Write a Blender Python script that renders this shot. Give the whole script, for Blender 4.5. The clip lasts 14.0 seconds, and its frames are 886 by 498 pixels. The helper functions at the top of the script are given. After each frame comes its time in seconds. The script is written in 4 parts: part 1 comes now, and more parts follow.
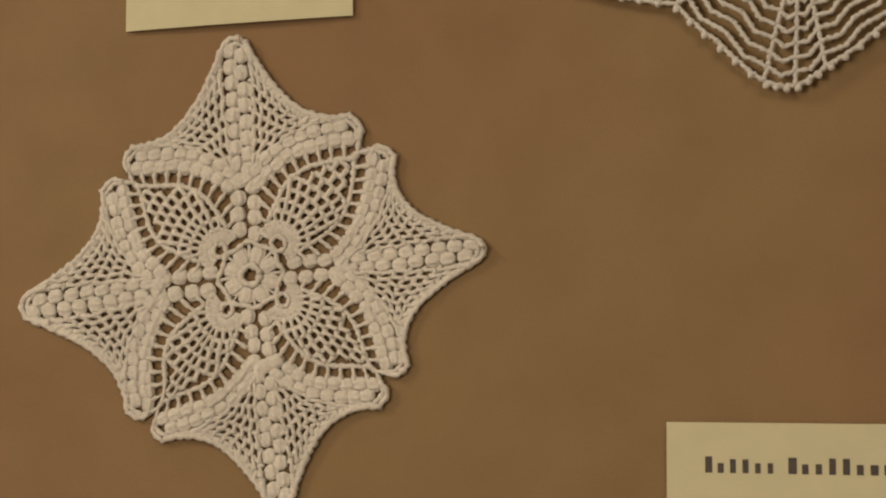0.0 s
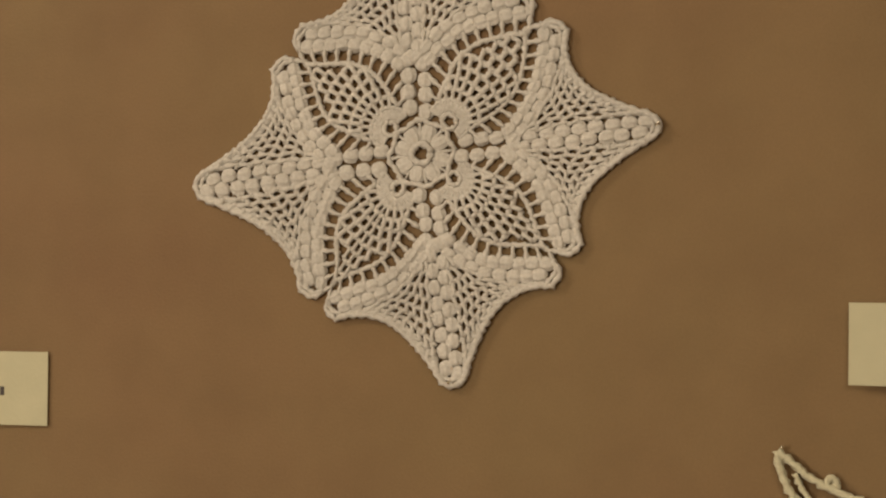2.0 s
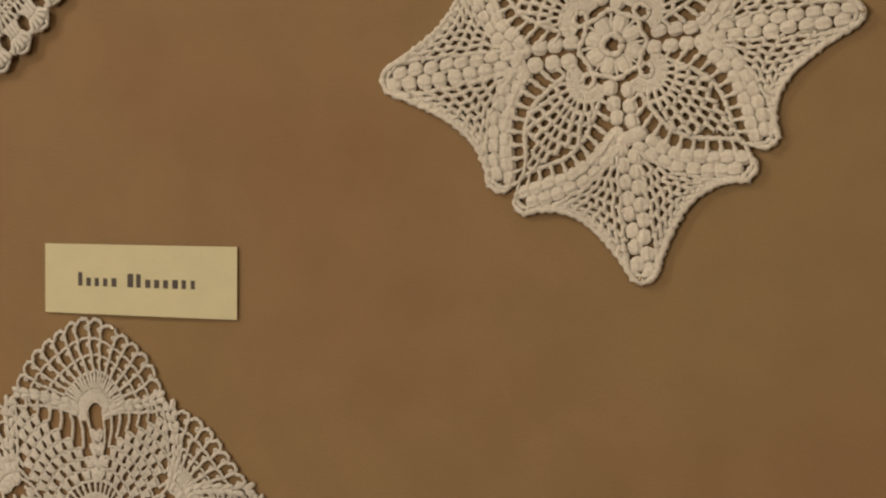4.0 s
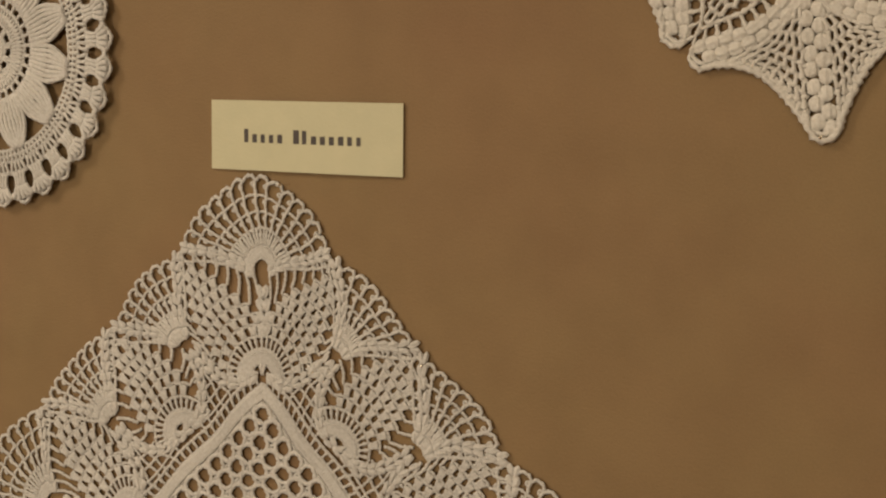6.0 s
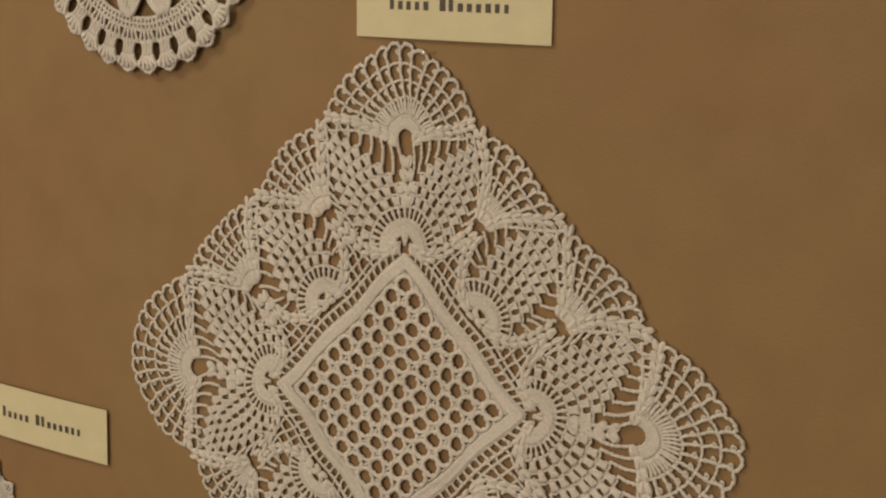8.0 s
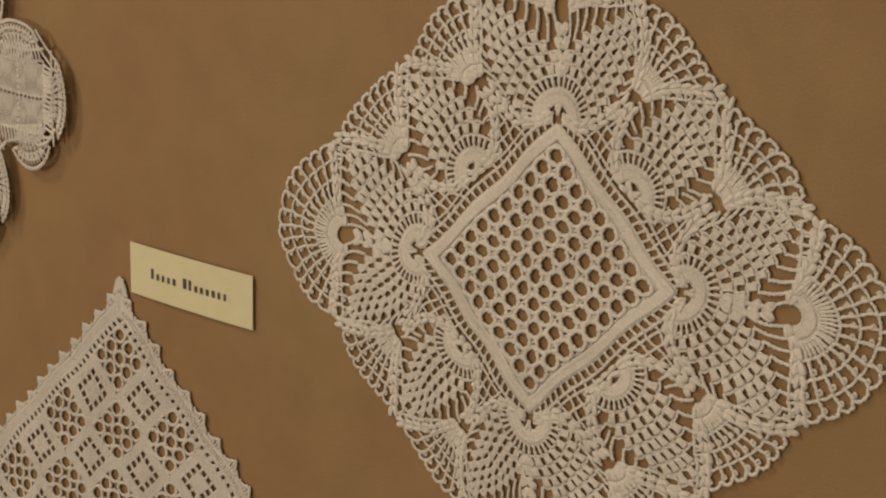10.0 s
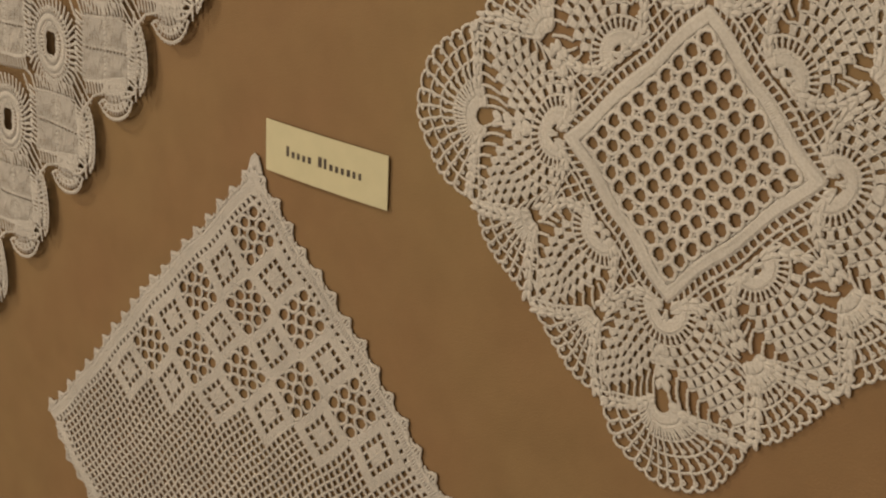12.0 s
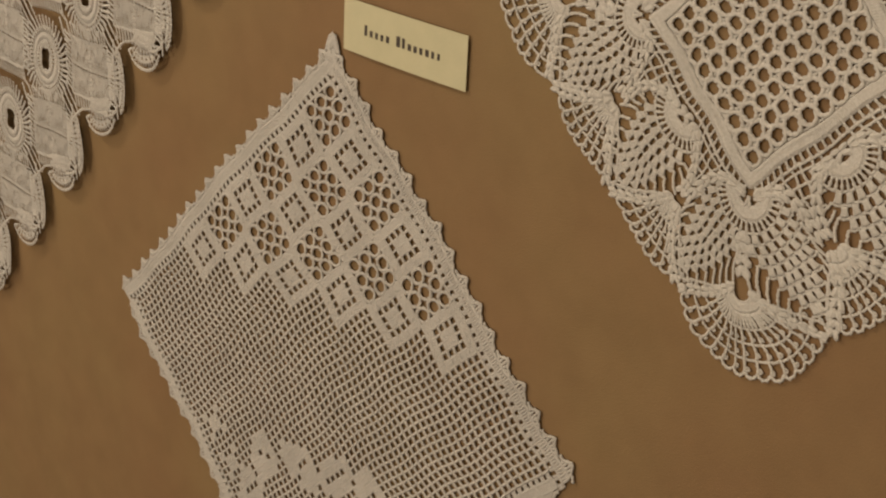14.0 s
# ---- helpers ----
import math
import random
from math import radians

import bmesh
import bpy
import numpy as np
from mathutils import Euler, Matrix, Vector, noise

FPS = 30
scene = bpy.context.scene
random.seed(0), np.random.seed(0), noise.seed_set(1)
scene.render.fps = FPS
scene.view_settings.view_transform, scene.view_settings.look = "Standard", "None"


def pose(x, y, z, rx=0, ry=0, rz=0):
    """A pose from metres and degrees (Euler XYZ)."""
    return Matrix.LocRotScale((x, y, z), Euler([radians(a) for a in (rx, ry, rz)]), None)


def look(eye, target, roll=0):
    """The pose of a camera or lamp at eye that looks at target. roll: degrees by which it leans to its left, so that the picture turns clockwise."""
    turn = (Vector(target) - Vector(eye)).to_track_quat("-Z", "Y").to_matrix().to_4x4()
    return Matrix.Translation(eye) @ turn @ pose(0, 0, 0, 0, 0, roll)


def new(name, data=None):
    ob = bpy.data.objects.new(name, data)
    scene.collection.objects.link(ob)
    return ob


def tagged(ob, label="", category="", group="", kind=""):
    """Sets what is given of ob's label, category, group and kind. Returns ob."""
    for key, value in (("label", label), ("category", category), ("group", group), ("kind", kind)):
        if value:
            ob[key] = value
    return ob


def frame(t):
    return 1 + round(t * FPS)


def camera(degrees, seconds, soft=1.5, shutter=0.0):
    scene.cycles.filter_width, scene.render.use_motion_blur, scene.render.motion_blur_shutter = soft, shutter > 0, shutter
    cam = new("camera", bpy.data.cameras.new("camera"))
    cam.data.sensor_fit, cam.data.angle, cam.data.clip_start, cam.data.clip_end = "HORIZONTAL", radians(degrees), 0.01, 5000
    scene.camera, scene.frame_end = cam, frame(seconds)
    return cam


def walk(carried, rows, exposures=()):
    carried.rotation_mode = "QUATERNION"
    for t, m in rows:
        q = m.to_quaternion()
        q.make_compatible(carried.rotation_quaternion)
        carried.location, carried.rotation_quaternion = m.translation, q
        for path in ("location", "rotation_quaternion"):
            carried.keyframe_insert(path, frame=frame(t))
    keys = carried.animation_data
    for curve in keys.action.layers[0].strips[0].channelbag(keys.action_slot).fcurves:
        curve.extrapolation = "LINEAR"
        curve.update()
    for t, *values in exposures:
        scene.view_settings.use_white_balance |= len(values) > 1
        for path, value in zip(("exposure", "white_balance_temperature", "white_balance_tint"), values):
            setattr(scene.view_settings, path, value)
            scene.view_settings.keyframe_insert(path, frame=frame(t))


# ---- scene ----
# The camera stands about 0.7 m from a display board and pans down to the left.
cam = camera(30.73, 14.0, soft=2.2)
PATH = [
    (0, (0.0000, -0.6958, 1.5000), (-0.2409, 0.2689, 1.6069), -0.02),
    (0.5, (0.0015, -0.6928, 1.5016), (-0.2655, 0.2671, 1.5864), 0.03),
    (1, (-0.0009, -0.6909, 1.5018), (-0.2948, 0.2627, 1.5670), 0.06),
    (1.5, (-0.0027, -0.6890, 1.5007), (-0.3212, 0.2577, 1.5501), 0.15),
    (2, (-0.0056, -0.6865, 1.4991), (-0.3462, 0.2531, 1.5328), 0.23),
    (4.5, (-0.0238, -0.6797, 1.4954), (-0.4811, 0.2084, 1.4489), 0.30),
    (5, (-0.0271, -0.6780, 1.4933), (-0.5064, 0.1972, 1.4276), 0.35),
    (5.5, (-0.0306, -0.6771, 1.4903), (-0.5273, 0.1867, 1.4062), 0.43),
    (6, (-0.0345, -0.6751, 1.4878), (-0.5455, 0.1778, 1.3812), 0.56),
    (6.5, (-0.0374, -0.6721, 1.4846), (-0.5613, 0.1703, 1.3591), 0.63),
    (7, (-0.0409, -0.6714, 1.4837), (-0.5797, 0.1583, 1.3375), 0.67),
    (7.5, (-0.0432, -0.6695, 1.4833), (-0.5990, 0.1457, 1.3204), 0.74),
    (8, (-0.0463, -0.6693, 1.4800), (-0.6189, 0.1307, 1.3009), 0.87),
    (10.5, (-0.0633, -0.6633, 1.4657), (-0.7015, 0.0587, 1.1986), 1.54),
    (11, (-0.0667, -0.6629, 1.4619), (-0.7144, 0.0443, 1.1784), 1.75),
    (11.5, (-0.0701, -0.6629, 1.4579), (-0.7286, 0.0286, 1.1608), 1.98),
    (12, (-0.0740, -0.6643, 1.4558), (-0.7424, 0.0111, 1.1443), 2.15),
    (12.5, (-0.0765, -0.6655, 1.4537), (-0.7528, -0.0051, 1.1271), 2.24),
    (13, (-0.0783, -0.6664, 1.4501), (-0.7603, -0.0204, 1.1073), 2.33),
    (13.5, (-0.0803, -0.6641, 1.4460), (-0.7627, -0.0263, 1.0890), 2.49),
    (14, (-0.0820, -0.6636, 1.4437), (-0.7617, -0.0319, 1.0708), 2.63),
]
walk(cam, [(t, look(eye, target, roll)) for t, eye, target, roll in PATH])

# ---- light ----
world = bpy.data.worlds.new("room_dusk")
world.use_nodes = True
scene.world = world
world.node_tree.nodes["Background"].inputs[0].default_value = (1.0, 0.8, 0.6, 1)
world.node_tree.nodes["Background"].inputs[1].default_value = 0.15
scene.view_settings.exposure = -0.12


def lamp(name, eye, target, watts, size, colour):
    data = bpy.data.lights.new(name, "AREA")
    data.shape, data.size, data.energy, data.color = "DISK", size, watts, colour
    ob = new(name, data)
    ob.matrix_world = look(eye, target)
    return ob


WARM = (1.0, 0.84, 0.64)
lamp("ceiling_bulb", (-2.15, -1.3, 2.70), (-1.0, 0, 1.1), 27, 0.5, WARM)
lamp("ceiling_bulb", (0.7, -2.2, 2.60), (-0.5, 0, 1.3), 16, 0.9, WARM)
# unseen fill from the front, added to soften shading on the threads
lamp("front_fill_lamp", (-1.8, -4.33, 1.5), (-1.75, 0, 1.5), 92, 1.6, (1.0, 0.88, 0.72))


# ---- materials ----
def mat(name, rough=0.8, metal=0.0):
    m = bpy.data.materials.new(name)
    m.use_nodes = True
    nt = m.node_tree
    b = nt.nodes["Principled BSDF"]
    b.inputs["Roughness"].default_value = rough
    b.inputs["Metallic"].default_value = metal
    return m, nt, b


def noise_mix(nt, scale, c1, c2, lo=0.35, hi=0.65, detail=4.0, vec=None):
    n = nt.nodes.new("ShaderNodeTexNoise")
    n.inputs["Scale"].default_value, n.inputs["Detail"].default_value = scale, detail
    if vec:
        nt.links.new(vec, n.inputs["Vector"])
    r = nt.nodes.new("ShaderNodeValToRGB")
    r.color_ramp.elements[0].position, r.color_ramp.elements[1].position = lo, hi
    r.color_ramp.elements[0].color, r.color_ramp.elements[1].color = (*c1, 1), (*c2, 1)
    nt.links.new(n.outputs[0], r.inputs[0])
    return r.outputs[0]


def mixed(nt, a, b, fac, mode="MULTIPLY"):
    m = nt.nodes.new("ShaderNodeMix")
    m.data_type, m.blend_type = "RGBA", mode
    m.inputs[0].default_value = fac
    nt.links.new(a, m.inputs[6])
    nt.links.new(b, m.inputs[7])
    return m.outputs[2]


def bump(nt, b, height, strength, distance):
    n = nt.nodes.new("ShaderNodeBump")
    n.inputs["Strength"].default_value, n.inputs["Distance"].default_value = strength, distance
    nt.links.new(height, n.inputs["Height"])
    nt.links.new(n.outputs[0], b.inputs["Normal"])


def coords(nt):
    return nt.nodes.new("ShaderNodeTexCoord").outputs["Object"]


def cotton(name, base, fine=2600):
    m, nt, b = mat(name, 0.92)
    v = coords(nt)
    dark = tuple(c * 0.86 for c in base)
    large = noise_mix(nt, 22, dark, base, 0.3, 0.6, 3, v)
    small = noise_mix(nt, fine / 4, (0.8, 0.78, 0.74), (1, 1, 1), 0.35, 0.65, 2, v)
    nt.links.new(mixed(nt, large, small, 0.7), b.inputs["Base Color"])
    n = nt.nodes.new("ShaderNodeTexNoise")
    n.inputs["Scale"].default_value, n.inputs["Detail"].default_value = fine, 2
    nt.links.new(v, n.inputs["Vector"])
    bump(nt, b, n.outputs[0], 0.5, 0.0006)
    b.inputs["Sheen Weight"].default_value = 0.15
    b.inputs["Sheen Roughness"].default_value = 0.6
    return m


def board_cloth():
    m, nt, b = mat("brown_board_paper", 0.75)
    v = coords(nt)
    big = noise_mix(nt, 5.0, (0.206, 0.117, 0.052), (0.216, 0.142, 0.060), 0.3, 0.7, 4, v)
    mid = noise_mix(nt, 26, (0.9, 0.89, 0.87), (1, 1, 1), 0.3, 0.62, 5, v)
    fine = noise_mix(nt, 900, (0.9, 0.9, 0.9), (1, 1, 1), 0.3, 0.7, 3, v)
    nt.links.new(mixed(nt, mixed(nt, big, mid, 1.0), fine, 0.8), b.inputs["Base Color"])
    n = nt.nodes.new("ShaderNodeTexNoise")
    n.inputs["Scale"].default_value, n.inputs["Detail"].default_value = 700, 4
    nt.links.new(v, n.inputs["Vector"])
    bump(nt, b, n.outputs[0], 0.35, 0.0006)
    b.inputs["Specular IOR Level"].default_value = 0.35
    return m


def paint(name, c1, c2, scale, rough):
    m, nt, b = mat(name, rough)
    v = coords(nt)
    nt.links.new(noise_mix(nt, scale, c1, c2, 0.3, 0.7, 4, v), b.inputs["Base Color"])
    n = nt.nodes.new("ShaderNodeTexNoise")
    n.inputs["Scale"].default_value = scale * 8
    nt.links.new(v, n.inputs["Vector"])
    bump(nt, b, n.outputs[0], 0.15, 0.001)
    return m


BOARD = board_cloth()
CREAM = cotton("cream_cotton_thread", (0.61, 0.57, 0.50))
WHITE = cotton("white_cotton_thread", (0.555, 0.525, 0.475))
FINE = cotton("fine_white_thread", (0.51, 0.48, 0.435), 4000)
ECRU = cotton("ecru_cotton_thread", (0.60, 0.56, 0.38))
CARD = paint("cream_card_paper", (0.455, 0.42, 0.265), (0.49, 0.45, 0.285), 60, 0.7)
INK = paint("brown_black_ink", (0.035, 0.024, 0.018), (0.05, 0.035, 0.025), 300, 0.6)
PLASTER = paint("warm_white_plaster", (0.55, 0.5, 0.42), (0.6, 0.55, 0.47), 8, 0.9)
BOARDS = paint("brown_floor_boards", (0.16, 0.09, 0.045), (0.22, 0.13, 0.065), 12, 0.5)
STEEL, _nt, _b = mat("nickel_pin_steel", 0.25, 1.0)
_b.inputs["Base Color"].default_value = (0.75, 0.68, 0.55, 1)
GLASS, _nt, _b = mat("fill_window_glass", 0.02)
_b.inputs["Transmission Weight"].default_value = 1.0
GLOW, _nt, _b = mat("lamp_glass", 0.3)
_b.inputs["Emission Color"].default_value = (1, 0.74, 0.47, 1)
_b.inputs["Emission Strength"].default_value = 4


# ---- mesh helpers ----
def mesh_object(name, verts, faces, material, parent=None, label="", smooth=True):
    me = bpy.data.meshes.new(name)
    me.from_pydata(verts, [], faces)
    me.materials.append(material)
    if smooth:
        me.polygons.foreach_set("use_smooth", [True] * len(me.polygons))
    me.update()
    ob = new(name, me)
    if parent:
        ob.parent = parent
    if label:
        ob["label"] = label
    return ob


def box_mesh(lo, hi, bevel=0.0):
    bm = bmesh.new()
    bmesh.ops.create_cube(bm, size=1)
    for v in bm.verts:
        v.co = Vector([(lo[i] + hi[i]) / 2 + v.co[i] * (hi[i] - lo[i]) for i in range(3)])
    if bevel:
        bmesh.ops.bevel(bm, geom=bm.edges[:], offset=bevel, segments=2, affect="EDGES")
    return bm


def part(name, bm, material, parent=None, label=""):
    me = bpy.data.meshes.new(name)
    bm.to_mesh(me)
    bm.free()
    me.materials.append(material)
    ob = new(name, me)
    if parent:
        ob.parent = parent
    if label:
        ob["label"] = label
    return ob


# ---- the room and the display board ----
def setting(name, lo, hi, material, label, bevel=0.0):
    return tagged(part(name, box_mesh(lo, hi, bevel), material), label, name.split("_")[0], kind="structure")


setting("floor", (-4.5, -4.5, -0.1), (3.5, 0.3, 0.0), BOARDS, "brown wooden floor of the exhibition room")
setting("ceiling", (-4.5, -4.5, 3.0), (3.5, 0.3, 3.1), PLASTER, "warm white plaster ceiling above the board")
setting("wall_north", (-4.5, 0.06, 0.0), (3.5, 0.3, 3.0), PLASTER, "warm white plaster wall behind the board")


def fill_window_wall():
    """The wall opposite the board, with one opening; its frame and panes are added round the fill lamp."""
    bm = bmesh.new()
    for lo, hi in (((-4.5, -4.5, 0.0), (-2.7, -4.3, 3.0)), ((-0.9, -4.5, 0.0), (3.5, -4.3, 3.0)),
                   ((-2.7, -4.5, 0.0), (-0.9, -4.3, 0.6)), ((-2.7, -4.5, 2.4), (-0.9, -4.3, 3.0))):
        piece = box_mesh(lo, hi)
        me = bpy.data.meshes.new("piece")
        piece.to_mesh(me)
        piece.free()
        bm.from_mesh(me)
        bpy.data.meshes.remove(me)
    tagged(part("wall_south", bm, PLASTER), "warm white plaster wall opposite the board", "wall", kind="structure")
    # an invented window, there only to house the front fill lamp
    window = new("fill_window")
    tagged(window, "unseen white wooden window added round the fill lamp, opposite the board", "window", kind="structure")
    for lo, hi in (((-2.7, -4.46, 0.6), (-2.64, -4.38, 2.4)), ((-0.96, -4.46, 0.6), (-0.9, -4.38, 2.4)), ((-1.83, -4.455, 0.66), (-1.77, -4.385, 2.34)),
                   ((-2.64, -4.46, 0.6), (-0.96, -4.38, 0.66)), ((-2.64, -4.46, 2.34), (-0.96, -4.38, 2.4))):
        part("fill_window_frame", box_mesh(lo, hi, 0.004), PLASTER, window)
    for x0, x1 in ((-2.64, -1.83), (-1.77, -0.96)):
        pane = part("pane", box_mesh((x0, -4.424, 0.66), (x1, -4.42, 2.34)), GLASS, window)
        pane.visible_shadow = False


fill_window_wall()
setting("wall_west", (-4.5, -4.3, 0.0), (-4.3, 0.06, 3.0), PLASTER, "warm white plaster wall beside the board")
setting("wall_east", (3.3, -4.3, 0.0), (3.5, 0.06, 3.0), PLASTER, "warm white plaster wall beside the board")
tagged(part("display_board", box_mesh((-2.4, 0.0, 0.25), (1.3, 0.06, 2.35), 0.003), BOARD),
       "brown paper-covered display board standing against the wall", "display board", kind="structure")
for _x, _y in ((-2.15, -1.3), (0.7, -2.2)):
    _l = new("ceiling_lamp")
    _l.matrix_world = pose(_x, _y, 3.0)
    tagged(_l, "round ceiling lamp with a warm bulb", "lamp", "ceiling lamps")
    _bm = bmesh.new()
    bmesh.ops.create_cone(_bm, cap_ends=True, segments=32, radius1=0.13, radius2=0.06, depth=0.16, matrix=pose(0, 0, -0.12))
    part("shade", _bm, STEEL, _l)
    _bm = bmesh.new()
    bmesh.ops.create_uvsphere(_bm, u_segments=24, v_segments=12, radius=0.05, matrix=pose(0, 0, -0.175))
    part("bulb", _bm, GLOW, _l)


# ---- name cards ----
def name_card(x, z, width, height, words, tilt, label, lift=0.0022, bow=0.0012, group="name cards"):
    """x, z: the middle. words: (start, length, number of letters) along the card; their base line and height come last."""
    card = new("name_card")
    card.matrix_world = pose(x, -lift, z, 90, 0, 0) @ pose(0, 0, 0, 0, 0, tilt)
    tagged(card, label, "name card", group)
    n, t = 16, 0.00045
    verts, faces = [], []

    def rise(u):
        return bow * (1 - (2 * u / width) ** 2)

    for i in range(n + 1):
        u = (i / n - 0.5) * width
        for v, h in ((-height / 2, 0), (height / 2, 0), (height / 2, t), (-height / 2, t)):
            verts.append((u, v, rise(u) + h - bow))
    for i in range(n):
        a, b = 4 * i, 4 * i + 4
        faces += [(a + k, a + (k + 1) % 4, b + (k + 1) % 4, b + k) for k in range(4)]
    faces += [(0, 3, 2, 1), (4 * n, 4 * n + 1, 4 * n + 2, 4 * n + 3)]
    paper = mesh_object("paper", verts, faces, CARD, card, smooth=False)
    rng = random.Random(len(words) + int(width * 1e4))
    base, tall = words[-1]
    for start, length, letters in words[:-1]:
        step = length / letters
        for k in range(letters):
            u0 = start + k * step
            wide = step * rng.uniform(0.42, 0.58) * (1.15 if k == 0 else 1.0)
            high = tall if k == 0 else tall * rng.choice((0.62, 0.6, 0.64, 0.62, 0.98 if letters > 6 else 0.85))
            low = base
            vs, h = [], rise(u0) - bow + t + 0.00006
            for a, b in ((u0, low), (u0 + wide, low), (u0 + wide, low + high), (u0, low + high)):
                vs.append((a, b, h))
            vs += [(a, b, h + 0.00012) for a, b, h in vs]
            fs = [(4, 5, 6, 7), (0, 1, 5, 4), (1, 2, 6, 5), (2, 3, 7, 6), (3, 0, 4, 7)]
            mesh_object("lettering_bar", vs, fs, INK, paper, "dark brown printed bar", smooth=False)
    return card


name_card(-0.522, 1.456, 0.1205, 0.0365, [(-0.0378, 0.0273, 5), (-0.0058, 0.0446, 8), (-0.0036, 0.0070)], 0.0,
          "cream paper name card above the square lace doily")
name_card(-0.8400, 1.1806, 0.1205, 0.0355, [(-0.0378, 0.0280, 5), (-0.0050, 0.0446, 8), (-0.0036, 0.0070)], -0.3,
          "cream paper name card at the filet lace corner", lift=0.003)
name_card(-0.0145, 1.4825, 0.121, 0.034, [(-0.0443, 0.0310, 6), (-0.0100, 0.0440, 8), (-0.0040, 0.0068)], -0.6,
          "cream paper name card above the ecru crochet loops", lift=0.005)
name_card(-0.2725, 1.7035, 0.113, 0.036, [(-0.034, 0.025, 5), (-0.005, 0.04, 8), (-0.003, 0.0072)], 0.4,
          "cream paper name card above the star doily", lift=0.003)


# ---- thread work ----
# A piece is laid out flat, in millimetres: x to the right, y up, z off the board.
class Thread:
    """Gathers strands of thread for one mesh."""

    flat = 0.8

    def __init__(self, seed=1, wobble=0.25):
        self.verts, self.faces, self.count = [], [], 0
        self.rng, self.wobble = np.random.default_rng(seed), wobble

    def tube(self, pts, rad, sides=6, ply=0.26, pitch=1.9, closed=False, caps=True):
        """A strand along pts with a twist of plies in its surface."""
        pts = np.asarray(pts, float)
        n = len(pts)
        if n < 2:
            return
        if closed:
            tan = np.roll(pts, -1, 0) - np.roll(pts, 1, 0)
        else:
            tan = np.gradient(pts, axis=0)
        tan /= np.linalg.norm(tan, axis=1, keepdims=True) + 1e-9
        side = np.cross(tan, (0, 0, 1.0))
        side /= np.linalg.norm(side, axis=1, keepdims=True) + 1e-9
        up = np.cross(side, tan)
        rad = np.broadcast_to(np.asarray(rad, float), (n,))
        along = np.r_[0, np.cumsum(np.linalg.norm(np.diff(pts, axis=0), axis=1))]
        a = np.arange(sides) * 2 * np.pi / sides
        swell = 1 + ply * np.cos(2 * a[None] - along[:, None] * pitch / rad.mean())
        r = rad[:, None] * swell
        ring = pts[:, None] + r[..., None] * (np.cos(a)[None, :, None] * side[:, None] + np.sin(a)[None, :, None] * up[:, None])
        base = self.count
        self.verts.append(ring.reshape(-1, 3))
        i = np.arange(n if closed else n - 1)[:, None] * sides
        j = np.arange(sides)[None]
        k = (j + 1) % sides
        nxt = (i + sides) % (n * sides)
        self.faces += (np.stack([i + j, i + k, nxt + k, nxt + j], -1).reshape(-1, 4) + base).tolist()
        self.count += n * sides
        if caps and not closed:
            self.faces.append([base + s for s in range(sides)][::-1])
            self.faces.append([base + (n - 1) * sides + s for s in range(sides)])

    def line(self, pts, rad, step=None, bow=0.0, lift=0.0, jitter=None, **more):
        """A strand through the corner points, resampled evenly. bow: sideways sag; lift: rise in the middle."""
        pts = np.asarray(pts, float)
        if pts.shape[1] == 2:
            pts = np.c_[pts, np.full(len(pts), rad)]
        seg = np.r_[0, np.cumsum(np.linalg.norm(np.diff(pts, axis=0), axis=1))]
        if seg[-1] < 1e-6:
            return
        n = max(3, int(seg[-1] / (step or rad * 1.5)) + 1)
        s = np.linspace(0, seg[-1], n)
        p = np.stack([np.interp(s, seg, pts[:, c]) for c in range(3)], -1)
        f = s / seg[-1]
        hump = 4 * f * (1 - f)
        d = pts[-1] - pts[0]
        cross = np.array([-d[1], d[0], 0]) / (np.linalg.norm(d[:2]) + 1e-9)
        p += hump[:, None] * (bow * cross + np.array([0, 0, lift]))
        w = self.wobble if jitter is None else jitter
        p[1:-1] += self.rng.normal(0, 0.25 * w * rad, (n - 2, 3))
        self.tube(p, rad * (1 + 0.1 * w * self.rng.normal(0, 1, n)), **more)

    def chain(self, pts, rad, **more):
        """A crocheted chain: a strand of plump links."""
        pts = np.asarray(pts, float)
        if pts.shape[1] == 2:
            pts = np.c_[pts, np.full(len(pts), rad)]
        seg = np.r_[0, np.cumsum(np.linalg.norm(np.diff(pts, axis=0), axis=1))]
        n = max(4, int(seg[-1] / (rad * 0.95)) + 1)
        s = np.linspace(0, seg[-1], n)
        p = np.stack([np.interp(s, seg, pts[:, c]) for c in range(3)], -1)
        p[1:-1] += self.rng.normal(0, 0.12 * rad, (n - 2, 3))
        r = rad * (1 + 0.17 * np.cos(np.arange(n) * 2 * np.pi / 2.6 + self.rng.uniform(0, 6)))
        self.tube(p, r, **more)

    def curve(self, pts, rad, kind="chain", **more):
        """A smooth strand through the points (Catmull-Rom)."""
        (self.chain if kind == "chain" else self.line)(smooth_line(pts), rad, **more)

    def post(self, a, b, rad, lift=0.3, **more):
        """A treble stitch: a post that is thicker at its head, with a wrap at mid height."""
        a, b = np.asarray(a, float), np.asarray(b, float)
        n = 6
        f = np.linspace(0, 1, n)
        p = a[None, :2] + (b - a)[None, :2] * f[:, None]
        p = p + self.rng.normal(0, 0.1 * rad * self.wobble, p.shape)
        z = rad * (1 + lift * 4 * f * (1 - f))
        self.tube(np.c_[p, z], rad * np.array([0.8, 1.0, 0.86, 1.12, 0.95, 1.2]), pitch=1.3)

